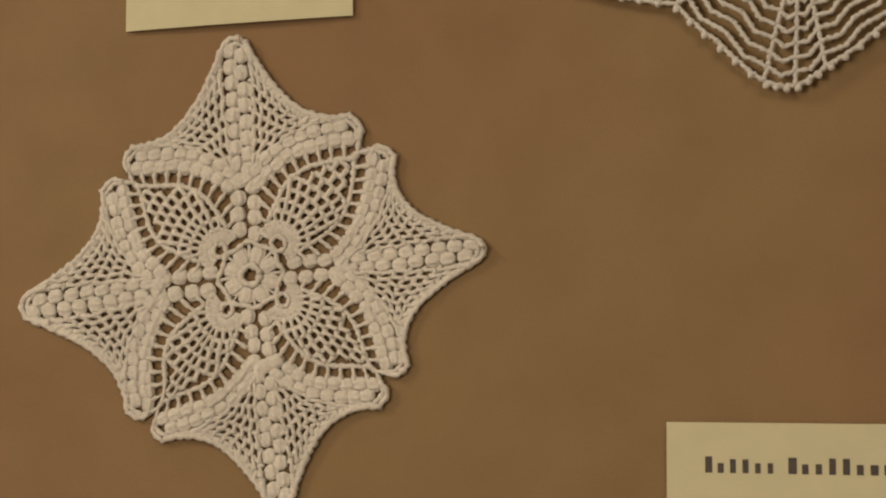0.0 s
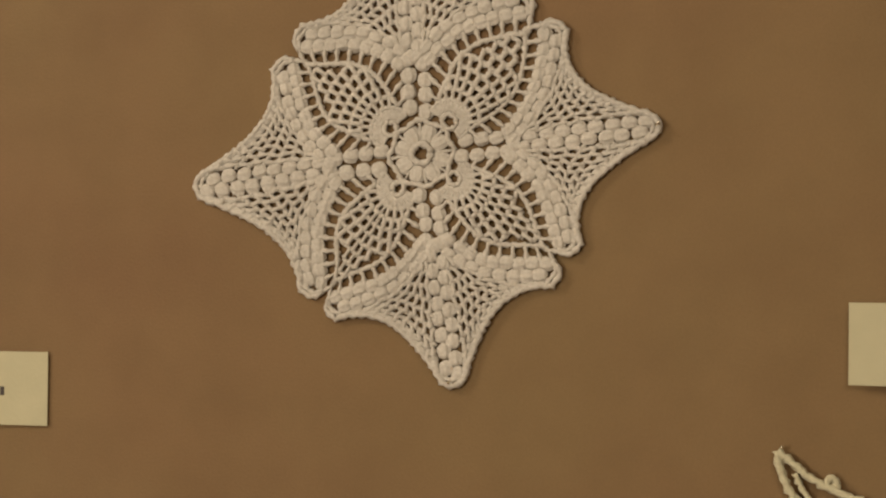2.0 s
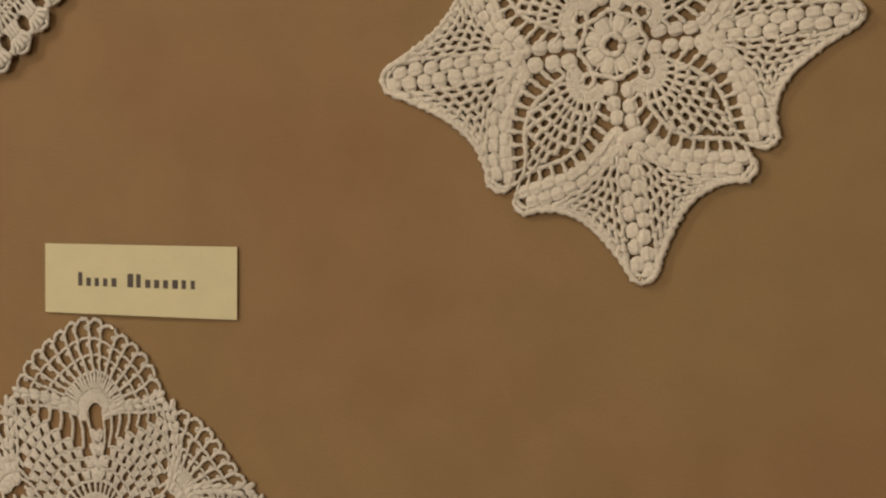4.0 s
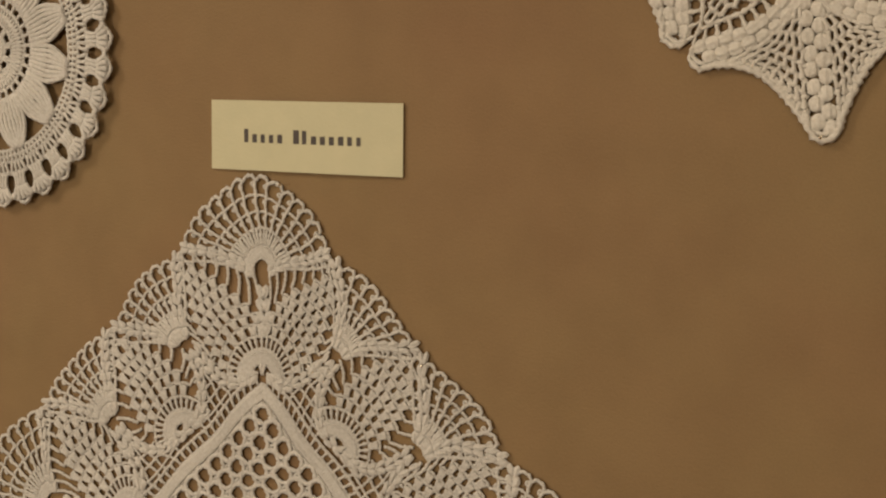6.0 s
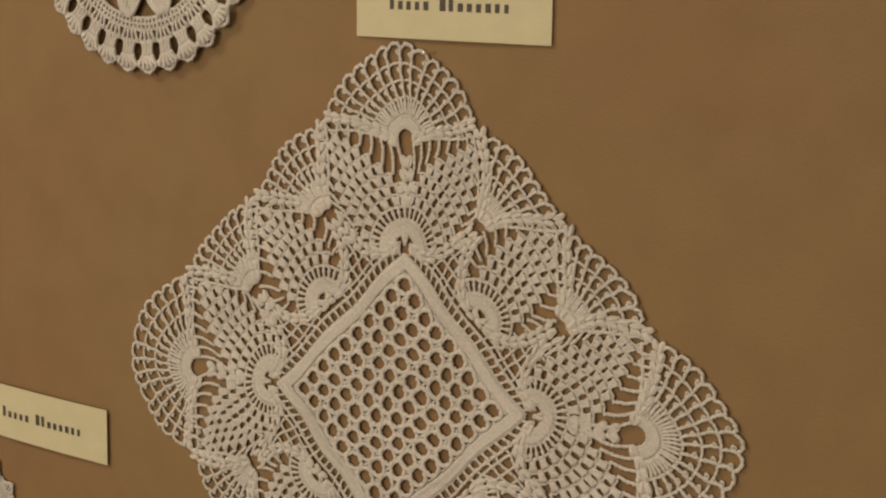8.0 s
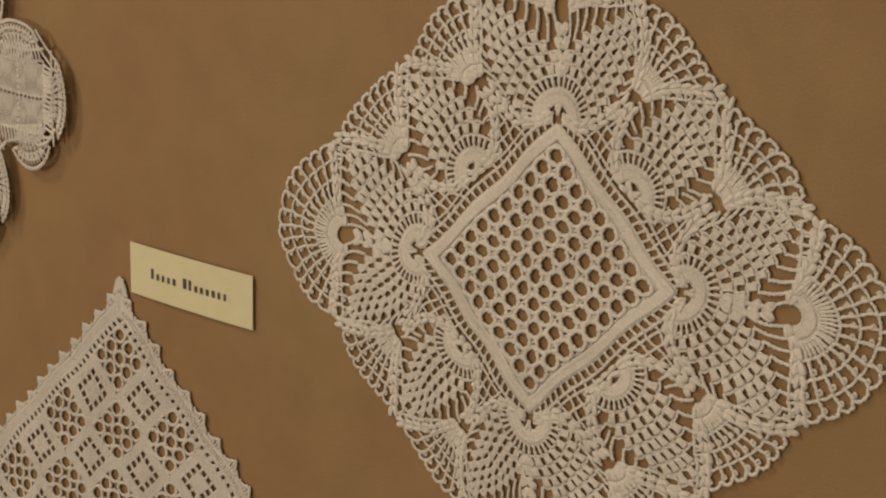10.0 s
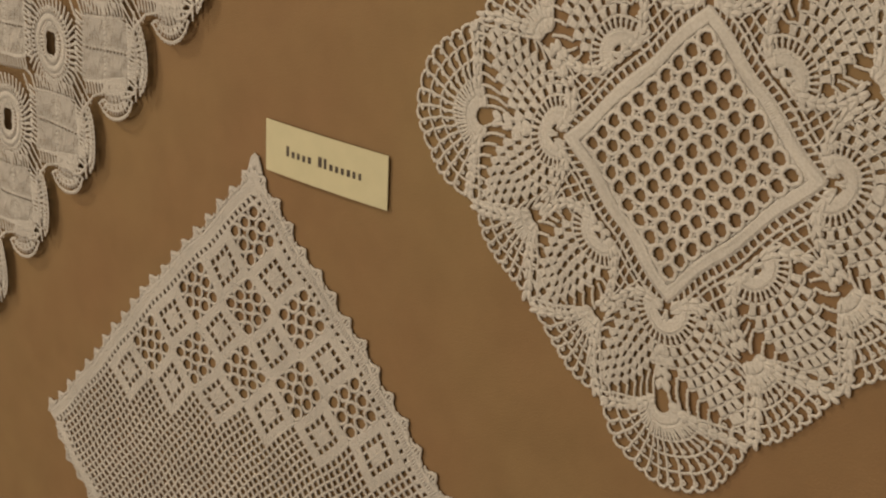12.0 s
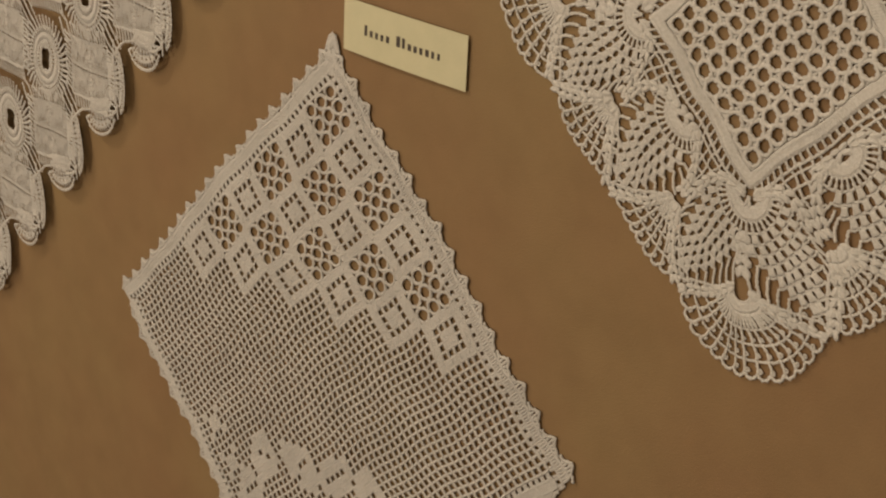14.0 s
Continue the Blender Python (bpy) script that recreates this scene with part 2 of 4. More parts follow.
    def ball(self, c, rad, flat=0.8, seg=8, rings=5, z=None):
        c = np.asarray(c, float)
        base, zc = self.count, rad * flat if z is None else z
        vs = []
        for i in range(1, rings):
            th = np.pi * i / rings
            for j in range(seg):
                ph = 2 * np.pi * j / seg
                k = 1 + 0.1 * np.cos(3 * ph + c[0]) * np.sin(th)
                vs.append((c[0] + rad * k * np.sin(th) * np.cos(ph), c[1] + rad * k * np.sin(th) * np.sin(ph), zc + rad * flat * np.cos(th)))
        vs += [(c[0], c[1], zc + rad * flat), (c[0], c[1], zc - rad * flat)]
        self.verts.append(np.array(vs))
        top, bot = base + (rings - 1) * seg, base + (rings - 1) * seg + 1
        for i in range(rings - 2):
            for j in range(seg):
                a, b = base + i * seg + j, base + i * seg + (j + 1) % seg
                self.faces.append([a, a + seg, b + seg, b])
        for j in range(seg):
            self.faces.append([top, base + j, base + (j + 1) % seg])
            e = base + (rings - 2) * seg
            self.faces.append([bot, e + (j + 1) % seg, e + j])
        self.count += len(vs)

    def bobble(self, base, tip, width, rad, n=5, height=2.6):
        """A cluster of trebles drawn together at both ends, puffed in the middle."""
        base, tip = np.asarray(base, float), np.asarray(tip, float)
        d = tip - base
        cross = np.array([-d[1], d[0]]) / (np.linalg.norm(d) + 1e-9)
        f = np.linspace(0, 1, 6)
        puff = np.sin(np.pi * (0.05 + 0.88 * f)) ** 0.75
        for k in range(n):
            u = (k - (n - 1) / 2) / ((n - 1) / 2) if n > 1 else 0
            p = base + d * f[:, None] + cross * (u * width / 2 * puff)[:, None]
            p += self.rng.normal(0, 0.2 * rad, p.shape) + self.rng.normal(0, 0.3 * rad, 2)
            z = rad * 0.9 + height * (1 - 0.55 * u * u) * puff * self.rng.uniform(0.55, 0.9)
            self.tube(np.c_[p, z], rad * (0.85 + 0.3 * puff), pitch=1.1, sides=6)

    def puff(self, a, b, width, height=2.6, ridges=8, segs=8):
        """A plump puff stitch from a to b: a pillow with the grooves of its strands."""
        a, b = np.asarray(a, float), np.asarray(b, float)
        d = b - a
        cross = np.array([-d[1], d[0]]) / (np.linalg.norm(d) + 1e-9)
        around = 32
        phi = np.arange(around) * 2 * np.pi / around
        turn, lean = self.rng.uniform(0, 6), self.rng.uniform(-0.5, 0.5)
        f = np.linspace(-0.98, 0.98, segs)
        full = (1 - np.abs(f) ** 3.0) ** 0.5
        base = self.count
        groove = 1 + 0.13 * np.cos(ridges * phi[None] + turn + lean * 2 * f[:, None]) + self.rng.normal(0, 0.05, (segs, around))
        across = width / 2 * (full * (1 + 0.08 * lean * f))[:, None] * groove * np.cos(phi)
        z = height * 0.62 + height * full[:, None] * groove * np.sin(phi)
        mid = (a + b) / 2 + self.rng.normal(0, 0.25, 2)
        p = mid + d / 2 * f[:, None]
        xy = p[:, None] + across[..., None] * cross
        self.verts.append(np.concatenate([xy, np.maximum(z, 0.1)[..., None]], -1).reshape(-1, 3))
        for i in range(segs - 1):
            for j in range(around):
                k = (j + 1) % around
                self.faces.append([base + i * around + j, base + i * around + k, base + (i + 1) * around + k, base + (i + 1) * around + j])
        self.faces.append([base + j for j in range(around)][::-1])
        self.faces.append([base + (segs - 1) * around + j for j in range(around)])
        self.count += segs * around

    def flush(self, *args):
        """Makes what has been gathered one mesh, and begins anew."""
        ob = self.mesh(*args)
        self.verts, self.faces, self.count = [], [], 0
        return ob

    def mesh(self, name, material, parent, label="", warp=None):
        v = np.concatenate(self.verts) if self.verts else np.zeros((0, 3))
        if warp is not None:
            v[:, :2] = warp(v[:, :2])
        v[:, 2] *= self.flat
        v[:, 2] += 0.35 * np.sin(v[:, 0] * 0.11 + 1.3) * np.cos(v[:, 1] * 0.13) + 0.4
        return mesh_object(name, (v * 0.001).tolist(), self.faces, material, parent, label)


def smooth_line(pts, per=6):
    pts = np.asarray(pts, float)
    p = np.concatenate([[2 * pts[0] - pts[1]], pts, [2 * pts[-1] - pts[-2]]])
    out = []
    for i in range(1, len(p) - 2):
        for f in np.arange(per) / per:
            a, b, c, d = p[i - 1], p[i], p[i + 1], p[i + 2]
            out.append(0.5 * (2 * b + (c - a) * f + (2 * a - 5 * b + 4 * c - d) * f * f + (3 * b - a - 3 * c + d) * f**3))
    out.append(pts[-1])
    return np.array(out)


def even(pts, step=None, count=None):
    """Points evenly along a line."""
    pts = np.asarray(pts, float)
    s = np.r_[0, np.cumsum(np.linalg.norm(np.diff(pts, axis=0), axis=1))]
    n = count or max(2, int(round(s[-1] / step)) + 1)
    q = np.linspace(0, s[-1], n)
    return np.stack([np.interp(q, s, pts[:, c]) for c in range(pts.shape[1])], -1)


def polar(r, deg, c=(0, 0)):
    return np.array([c[0] + r * math.cos(radians(deg)), c[1] + r * math.sin(radians(deg))])


def turned(p, deg):
    p, c, s = np.asarray(p, float), math.cos(radians(deg)), math.sin(radians(deg))
    return np.stack([c * p[..., 0] - s * p[..., 1], s * p[..., 0] + c * p[..., 1]], -1)


def inside(p, poly):
    x, y, hit = p[0], p[1], False
    for (x1, y1), (x2, y2) in zip(poly, np.roll(poly, -1, 0)):
        if (y1 > y) != (y2 > y) and x < (x2 - x1) * (y - y1) / (y2 - y1) + x1:
            hit = not hit
    return hit


def lace(name, x, z, label, category="doily", group="", lift=0.0006):
    ob = new(name)
    ob.matrix_world = pose(x / 1000, -lift, z / 1000, 90, 0, 0)
    return tagged(ob, label, category, group)


# ---- the star doily: four points, four pineapple panels ----
def star_doily():
    doily = lace("star_doily", -264, 1567, "cream crocheted cotton star doily with bobble ribs, pinned to the board")
    T = 1.28
    # angle of the regular star, how far this one is turned there, and how far it reaches
    shape = ((0, 5.0, 0.98), (40, 1.0, 0.97), (50, 3.3, 0.97), (90, 5.2, 1.0), (130, 8.2, 0.97), (140, 7.4, 0.965),
            (180, 6.3, 1.038), (220, 10.0, 0.966), (230, 7.0, 0.975), (270, 8.6, 0.945), (310, 9.6, 0.97), (320, 7.4, 0.96), (360, 5.0, 0.98))

    def warp(v):
        """The hand-made piece is not quite regular: each arm has its own reach and lean."""
        a = np.degrees(np.arctan2(v[:, 1], v[:, 0])) % 360
        k, lean, reach = zip(*shape)
        far, off = np.interp(a, k, reach), np.interp(a, k, lean)
        r = np.hypot(v[:, 0], v[:, 1])
        b = np.radians(a + off)
        return np.stack([r * far * np.cos(b), r * far * np.sin(b)], -1)

    # centre: a ring, eight clusters and eight small holes
    th = Thread(1)
    th.chain([polar(4.6, d) for d in range(0, 361, 15)], 1.7)
    for k in range(8):
        d = 45 * k + 22.5
        puff = Thread(k)
        puff.puff(polar(5.0, d), polar(14.6, d), 7.4, 1.3)
        puff.mesh("bobble", CREAM, doily, "", warp)
    th.chain([polar(15.2 + 0.8 * math.cos(radians(8 * d)), d) for d in range(0, 361, 6)], 1.3)
    for k in range(8):
        d = 45 * k
        th.post(polar(7, d), polar(15, d), 0.8)
    th.mesh("centre_rosette", CREAM, doily, "", warp)

    branch = smooth_line([(42, 3.5), (50, 12), (57.5, 23), (62, 38), (64, 54.2)])
    puff = Thread(9)
    for arm in (0, 90, 180, 270):
        # the spine, a column of bobbles from the centre to the tip
        for k in range(4):
            s = 15.5 + 7.4 * k
            for e in (-1, 1):
                puff.puff(turned((s + (e + 1) * 1.2, e * 3.2), arm), turned((s + 7.7 + (e + 1) * 1.2, e * 4.4), arm), 6.6, 1.5, 6)
                puff.flush("bobble", CREAM, doily, "", warp)
        for k in range(8):
            s = 47 + 7.7 * k
            for e in (-1, 1):
                puff.puff(turned((s + e * 1.9, e * 3.0), arm), turned((s + e * 1.9 + 7.8, e * 2.4), arm), 6.6, 1.7, 6)
                puff.flush("bobble", CREAM, doily, "", warp)
        tip = [turned(p, arm) for p in ((99, -7.6), (106, -7.0), (111.3, -3), (111.6, 2.4), (106, 7.0), (99, 7.6))]
        puff.curve(tip, 1.6)
        puff.curve([p * 0.975 for p in tip], 1.2)
        puff.flush("tip_loop", CREAM, doily, "", warp)
        for side in (-1, 1):
            flip = np.array([1, side])
            # the branch, a curved rib of bobbles out to the notch
            b = even(branch, count=10) - (1.9, 0.7)
            for p, q in zip(b, b[1:]):
                d = q - p
                cross = np.array([-d[1], d[0]]) / np.linalg.norm(d)
                for e in (-1, 1):
                    m = (p + q) / 2 + cross * e * 2.7 + (1.7, -0.8) + d * e * 0.22
                    puff.puff(turned((m - d * 0.6) * flip, arm), turned((m + d * 0.6) * flip, arm), 6.4, 1.8, 6)
                    puff.flush("bobble", CREAM, doily, "", warp)
            # the net between spine and branch: rows of arches out to the hollow edge
            th = Thread(200 + arm + side)
            rows = []
            n_rows = 9
            for k in range(n_rows):
                f = k / (n_rows - 1)
                a = np.array([50 + 56 * f, 3.6 + 3.0 * f])
                e = even(branch, count=30)[min(29, int(4 + 25 * f))] + np.array([3.2 + 4.6 * f, -1.0 + 0.5 * f])
                gap = np.linalg.norm(a - e)
                count = max(2, int(round(gap / 5.6)) + 1)
                g = np.linspace(0, 1, count)
                sag = 0.2 * gap * f ** 1.4
                pull = np.array([48, 10]) - (a + e) / 2
                pull /= np.linalg.norm(pull) + 1e-9
                hump = np.sin(np.pi * g ** 0.85)
                rows.append(e + (a - e) * g[:, None] + pull * (sag * hump)[:, None])
            for k, row in enumerate(rows):
                row = row * flip
                if k == n_rows - 1:
                    th.curve([turned(p, arm) for p in row], 1.5)
                    th.curve([turned(p * [0.982, 0.97], arm) for p in row], 1.2)
                else:
                    th.curve([turned(p, arm) for p in row], 1.12)
                if k:
                    last = rows[k - 1] * flip
                    m = max(2, len(row))
                    for i, f in enumerate((np.arange(m) + 0.5) / m):
                        p = even(row, count=41)[int(f * 40)]
                        q = even(last, count=41)[int(np.clip(f + 0.25 / m * (-1) ** k, 0, 1) * 40)]
                        th.post(turned(q, arm), turned(p, arm), 1.2)
            th.curve([turned(np.array(p) * flip, arm) for p in ((60.0, 55.5), (63.5, 57.2), (67.5, 56.5), (71.5, 52.5))], 1.5)
            th.curve([turned(np.array(p) * flip, arm) for p in ((59.5, 54.5), (64, 55.5), (67, 54), (69.5, 50))], 1.3)
            tagged(th.mesh("point_net", CREAM, doily, "", warp), kind="stuff")

    # pineapple panels, one in each quarter
    for quarter in range(4):
        th = Thread(400 + quarter)
        turn = 90 * quarter
        base = np.array([14.2, 14.2])
        inner = np.concatenate([smooth_line([(16, 4), (28, 11.5), (40, 18.5), (47, 27), (50.5, 39), (53, 55)]),
                                smooth_line([(16, 4), (28, 11.5), (40, 18.5), (47, 27), (50.5, 39), (53, 55)])[::-1, ::-1]])
        # eye and the solid fan about it
        th.chain([turned(polar(3.4, d, base), turn) for d in range(0, 361, 20)], 1.3)
        for d in np.arange(-104, 105, 10.4):
            th.post(turned(polar(4.2, 45 + d, base), turn), turned(polar(9.6, 45 + d, base), turn), 0.95)
        th.chain([turned(polar(9.9, 45 + d, base), turn) for d in np.arange(-108, 109, 8)], 1.1)
        # rows of small arches, clipped by the panel's rim
        radii = 9.9 + np.cumsum([0, 5.0, 5.2, 5.4, 5.6, 5.8, 5.8, 5.8, 5.8, 5.8])
        for k, (r0, r1) in enumerate(zip(radii, radii[1:])):
            width = 4.3 if k < 2 else 5.2
            half = width / r1 * 57.3
            angles = np.arange(-100, 100, half) + (half / 2 if k % 2 else 0)
            pts = [polar(r1, 45 + d, base) for d in angles]
            for p, q, d in zip(pts, pts[1:], angles):
                if inside(p, inner) and inside(q, inner):
                    m = (p + q) / 2 * 1.012
                    th.chain([turned(v, turn) for v in (p, m, q)], T * 1.03)
            for p, d in zip(pts, angles):
                foot = polar(r0, 45 + d, base)
                if inside(p, inner) and inside(foot, inner):
                    th.post(turned(foot, turn), turned(p, turn), T * (1.12 if k else 0.9))
        # the ladder of open bars along the ribs
        for mirror in (False, True):
            inn = even(smooth_line([(24, 9.5), (39, 18), (47, 27), (50.5, 39.5), (52.5, 54)]), count=11)
            out = even(smooth_line([(28, 4.5), (44, 10), (54, 22), (59.0, 38), (61, 56)]), count=11)
            if mirror:
                inn, out = inn[:, ::-1], out[:, ::-1]
            th.curve([turned(p, turn) for p in inn], T)
            for p, q in zip(inn, out):
                th.post(turned(p, turn), turned(q, turn), 1.15)
        tagged(th.mesh("pineapple_panel", CREAM, doily, "", warp), kind="stuff")
    return doily


star_doily()


# ---- the square doily: a netted middle, eight pineapples, twelve fans ----
def square_doily():
    doily = lace("square_doily", -555, 1245, "white crocheted cotton square doily with pineapple and fan border")
    R = 0.98
    Thread.flat = 0.5
    outer = {0: (206, 2.2), 90: (191, -0.9), 180: (206, 2.2), 270: (188, 2.0)}

    def warp(v):
        """From the regular square, whose corners point to the diagonals, to the hand-made one on the board."""
        v = v + 0.9 * np.stack([np.sin(v[:, 1] * 0.13 + v[:, 0] * 0.05), np.sin(v[:, 0] * 0.12 - v[:, 1] * 0.07 + 1)], -1)
        w = turned(v, 45)
        a = np.degrees(np.arctan2(w[:, 1], w[:, 0])) % 360
        r = np.hypot(w[:, 0], w[:, 1])
        k = [0, 90, 180, 270, 360]
        f = np.clip((r / (np.abs(np.cos(np.radians(a))) + np.abs(np.sin(np.radians(a)))) ** -1 - 76) / 124, 0, 1)
        far = np.interp(a, k, [outer[q % 360][0] / 201 for q in k])
        off = np.interp(a, k, [outer[q % 360][1] for q in k])
        k8 = [0, 45, 90, 135, 180, 225, 270, 315, 360]
        far = far * np.interp(a, k8, [1, 1.012, 1.0, 0.968, 0.985, 1.022, 1.0, 0.985, 1])
        b = np.radians(a + off)
        rim = np.stack([r * far * np.cos(b), r * far * np.sin(b)], -1)
        middle = w[:, :1] * np.array([1.007, 0.066]) + w[:, 1:] * np.array([0.079, 0.987])
        return middle * (1 - f)[:, None] + rim * f[:, None]

    # the netted middle: rounded five-cornered holes in rows, with small gaps where four of them meet
    th = Thread(2)
    half, columns, rows = 50.0, 10, 9
    pitch, rise = 2 * half / columns, 2 * half / rows
    for row in range(rows):
        for col in range(columns):
            c = np.array([-half + (col + 0.5) * pitch, -half + (row + 0.5) * rise]) + th.rng.normal(0, 0.25, 2)
            a, b = pitch / 2 - 0.2, rise / 2 - 0.2
            ring = ((-0.05, 0.98), (0.72, 0.72), (1.0, 0.1), (0.62, -0.82), (-0.05, -1.0), (-0.66, -0.78), (-1.0, 0.12), (-0.7, 0.74), (-0.05, 0.98))
            th.curve([c + np.array(p) * (a, b) for p in ring], R * 1.42)
        y = -half + row * rise
        if row:
            th.chain([(-half, y), (half, y)], R * 0.95)
    tagged(th.mesh("netted_middle", WHITE, doily, "open netted middle", warp), kind="stuff")
    for side in range(4):
        turn = 90 * side

        def put(p):
            return turned(p, turn)

        # the solid band round the middle, and the row of little windows outside it
        th = Thread(20 + side)
        for s in np.arange(-50.5, 50.6, 1.45):
            th.post(put((s, 51.0)), put((s * 1.15, 58.0)), 1.0, lift=0.0)
        th.chain([put((-50, 50)), put((50, 50))], R * 0.75)
        th.chain([put((-58, 58.4)), put((58, 58.4))], R * 0.75)
        tagged(th.mesh("band", WHITE, doily, "close-worked band", warp), kind="stuff")
        th = Thread(30 + side)
        for s in np.arange(-55, 56, 5.0):
            th.post(put((s, 59)), put((s * 1.06, 64)), R * 0.9)
        th.curve([put((s * 1.06, 64.4)) for s in np.arange(-57, 58, 6)], R)
        # the open net between the pineapples
        for e in (-1, 1):
            for k, (t, w0, w1) in enumerate(((69, 9, 53), (75.5, 15, 50), (82, 20, 47), (88.5, 24, 44), (95, 28, 42))):
                pts = [(s, t - 1.2 * math.sin((s - w0) / (w1 - w0) * math.pi)) for s in np.linspace(w0, w1, 9)]
                th.curve([put((e * s, v)) for s, v in pts], R * 0.85)
            for k in range(7):
                f = (k + 0.5) / 7
                low, high = 6 + 50 * f, 27 + 16 * f
                top = 92 if 1 < k < 5 else 82 if 0 < k < 6 else 72
                g = (top - 63) / 32
                th.curve([put((e * (low + (high - low) * g * q + 0.8 * (-1) ** k * math.sin(q * 9)), 63 + (top - 63) * q)) for q in np.linspace(0, 1, 6)], R * 0.85)
        tagged(th.mesh("window_net", WHITE, doily, "", warp), kind="stuff")

        # braids of leaf clusters
        def braid(line, seed, step=6.3):
            t2 = Thread(seed)
            p = even(smooth_line(line), step=step)
            for a, b in zip(p, p[1:]):
                d = b - a
                cross = np.array([-d[1], d[0]])
                for e in (-1, 1):
                    t2.puff(put(a + cross * 0.1 * e - d * 0.08), put(a + d * 1.02 + cross * 0.42 * e), 3.3, 1.7, 5, 6)
            t2.mesh("leaf_braid", WHITE, doily, "", warp)

        for e in (-1, 1):
            f = np.array([e, 1])
            braid([(0 * e, 70) * f * (1, 1), np.array((17, 73)) * f, np.array((29, 86)) * f, np.array((33, 104)) * f], 50 + side * 10 + e)
            braid([np.array(p) * f for p in ((59, 64), (48, 66), (39, 80), (37, 104))], 90 + side * 10 + e)
            braid([np.array(p) * f for p in ((31, 110), (25, 124), (13, 138), (1.5, 150))], 130 + side * 10 + e)
            braid([np.array(p) * f for p in ((39, 110), (45, 124), (57, 137), (71, 148))], 170 + side * 10 + e)
            braid([np.array(p) * f for p in ((98, 106), (92, 121), (84, 134), (74, 148))], 210 + side * 10 + e)

        # pineapples: an eye, a close ring, a ring of open posts, and leaves of shell groups that narrow to a tip
        def pineapple(base, facing, spread, seed, split):
            t2 = Thread(seed)
            base = np.array(base, float)
            for d in ((-16, 16) if split else (-60, 60)):
                t2.post(put(polar(0.5, facing + d, base)), put(polar(7.0, facing + d * 0.7, base)), 1.0)
            t2.curve([put(polar(6.8, facing + d, base)) for d in np.arange(-spread, spread + 1, 12)], 0.9)
            for d in np.arange(-spread, spread + 1, 6.6):
                t2.post(put(polar(6.2, facing + d, base)), put(polar(14.2, facing + d, base)), 0.95, lift=0.1)
            t2.curve([put(polar(14.6, facing + d, base)) for d in np.arange(-spread, spread + 1, 10)], 0.95)
            for d in np.arange(-spread * 0.97, spread * 0.97 + 0.1, 11.0):
                t2.post(put(polar(14.6, facing + d, base)), put(polar(21.4, facing + d + 1.0, base)), 0.95)
            t2.curve([put(polar(21.6, facing + d, base)) for d in np.arange(-spread * 0.97, spread * 0.97 + 1, 8)], 0.95)
            return t2

        def leaf(t2, base, axis, widths, r0, deep):
            """Rows of shell groups about the axis; gives the ends of the rows on both sides."""
            base, ends = np.array(base, float), ([], [])
            for k, wide in enumerate(widths):
                r, r1 = r0 + k * deep, r0 + (k + 1) * deep
                span = wide / (r + deep / 2) * 57.3
                groups = max(1, int(round(2 * wide / 6.5)))
                for d in (np.arange(groups) - (groups - 1) / 2) * (2 * span / groups):
                    d += t2.rng.normal(0, 0.35)
                    for u in (-1, 0, 1):
                        t2.post(put(polar(r + 0.5, axis + d + u * 1.05 / r * 57.3, base)), put(polar(r1 - 0.7, axis + d + u * 1.6 / r1 * 57.3, base)), 0.98, lift=0.25)
                rim = np.linspace(-span, span, 2 * groups + 1)
                t2.curve([put(polar(r1 + (0.5 if i % 2 else -0.3), axis + d, base)) for i, d in enumerate(rim)], 0.82)
                for side_ends, d in zip(ends, (span, -span)):
                    side_ends.append(polar(r1 - 0.4, axis + d, base))
            return ends

        def bars(t2, feet, heads):
            """Long curved bars from the leaf's rows to a braid."""
            for p, q in zip(feet, even(smooth_line(heads), count=len(feet) + 1)):
                m = (p + q) / 2 + (q - p)[::-1] * (0.08, -0.08)
                t2.curve([put(p), put(m), put(q)], 1.0)

        centre = (0, 70)
        t2 = pineapple(centre, 90, 94, 300 + side, False)
        right, left = leaf(t2, centre, 90, (21, 21, 20, 18, 15, 11.5, 7.5), 21.8, 6.7)[::-1]
        for e, ends in ((1, right), (-1, left)):
            bars(t2, ends[1:], [np.array(p) * (e, 1) for p in ((32, 107), (25, 123), (13, 137), (2.5, 147))])
            for p, q in ((ends[0], (30, 90)), ((ends[0] + ends[1]) / 2, (32, 98))):
                t2.line([put(p), put(np.array(q) * (e, 1))], 0.95, bow=0.8)
        tagged(t2.mesh("pineapple", WHITE, doily, "", warp), kind="stuff")
        # corner pineapple, in two leaves about a rib
        centre = (61, 61)
        t2 = pineapple(centre, 45, 120, 320 + side, True)
        for e in (1, -1):
            near, out = leaf(t2, centre, 45 + e * 41, (21, 20.5, 19.5, 18, 15.5, 12.5, 9, 5), 21.8, 6.6)[::e]
            near, out = out, near

            def other(p):
                return np.array(p) if e == 1 else np.array(p)[::-1]

            bars(t2, out[1:], [other(p) for p in ((40, 106), (45, 123), (57, 136), (70, 146))])
            bars(t2, near[1:], [other(p) for p in ((98, 107), (92, 121), (84, 134), (75, 146))])
            for p, q in ((out[0], (41, 84)), ((out[0] + out[1]) / 2, (39, 95))):
                t2.line([put(p), put(other(q))], 0.95, bow=0.8)
        tagged(t2.mesh("pineapple", WHITE, doily, "", warp), kind="stuff")
        t2 = Thread(340 + side)
        for s in np.arange(76, 97, 5.4):
            for e in (-1, 1):
                t2.bobble(put((s, s)), put((s + 4.8 + e * 2.6, s + 4.8 - e * 2.6)), 3.4, 0.85, 4, 0.6)
        t2.mesh("rib", WHITE, doily, "", warp)

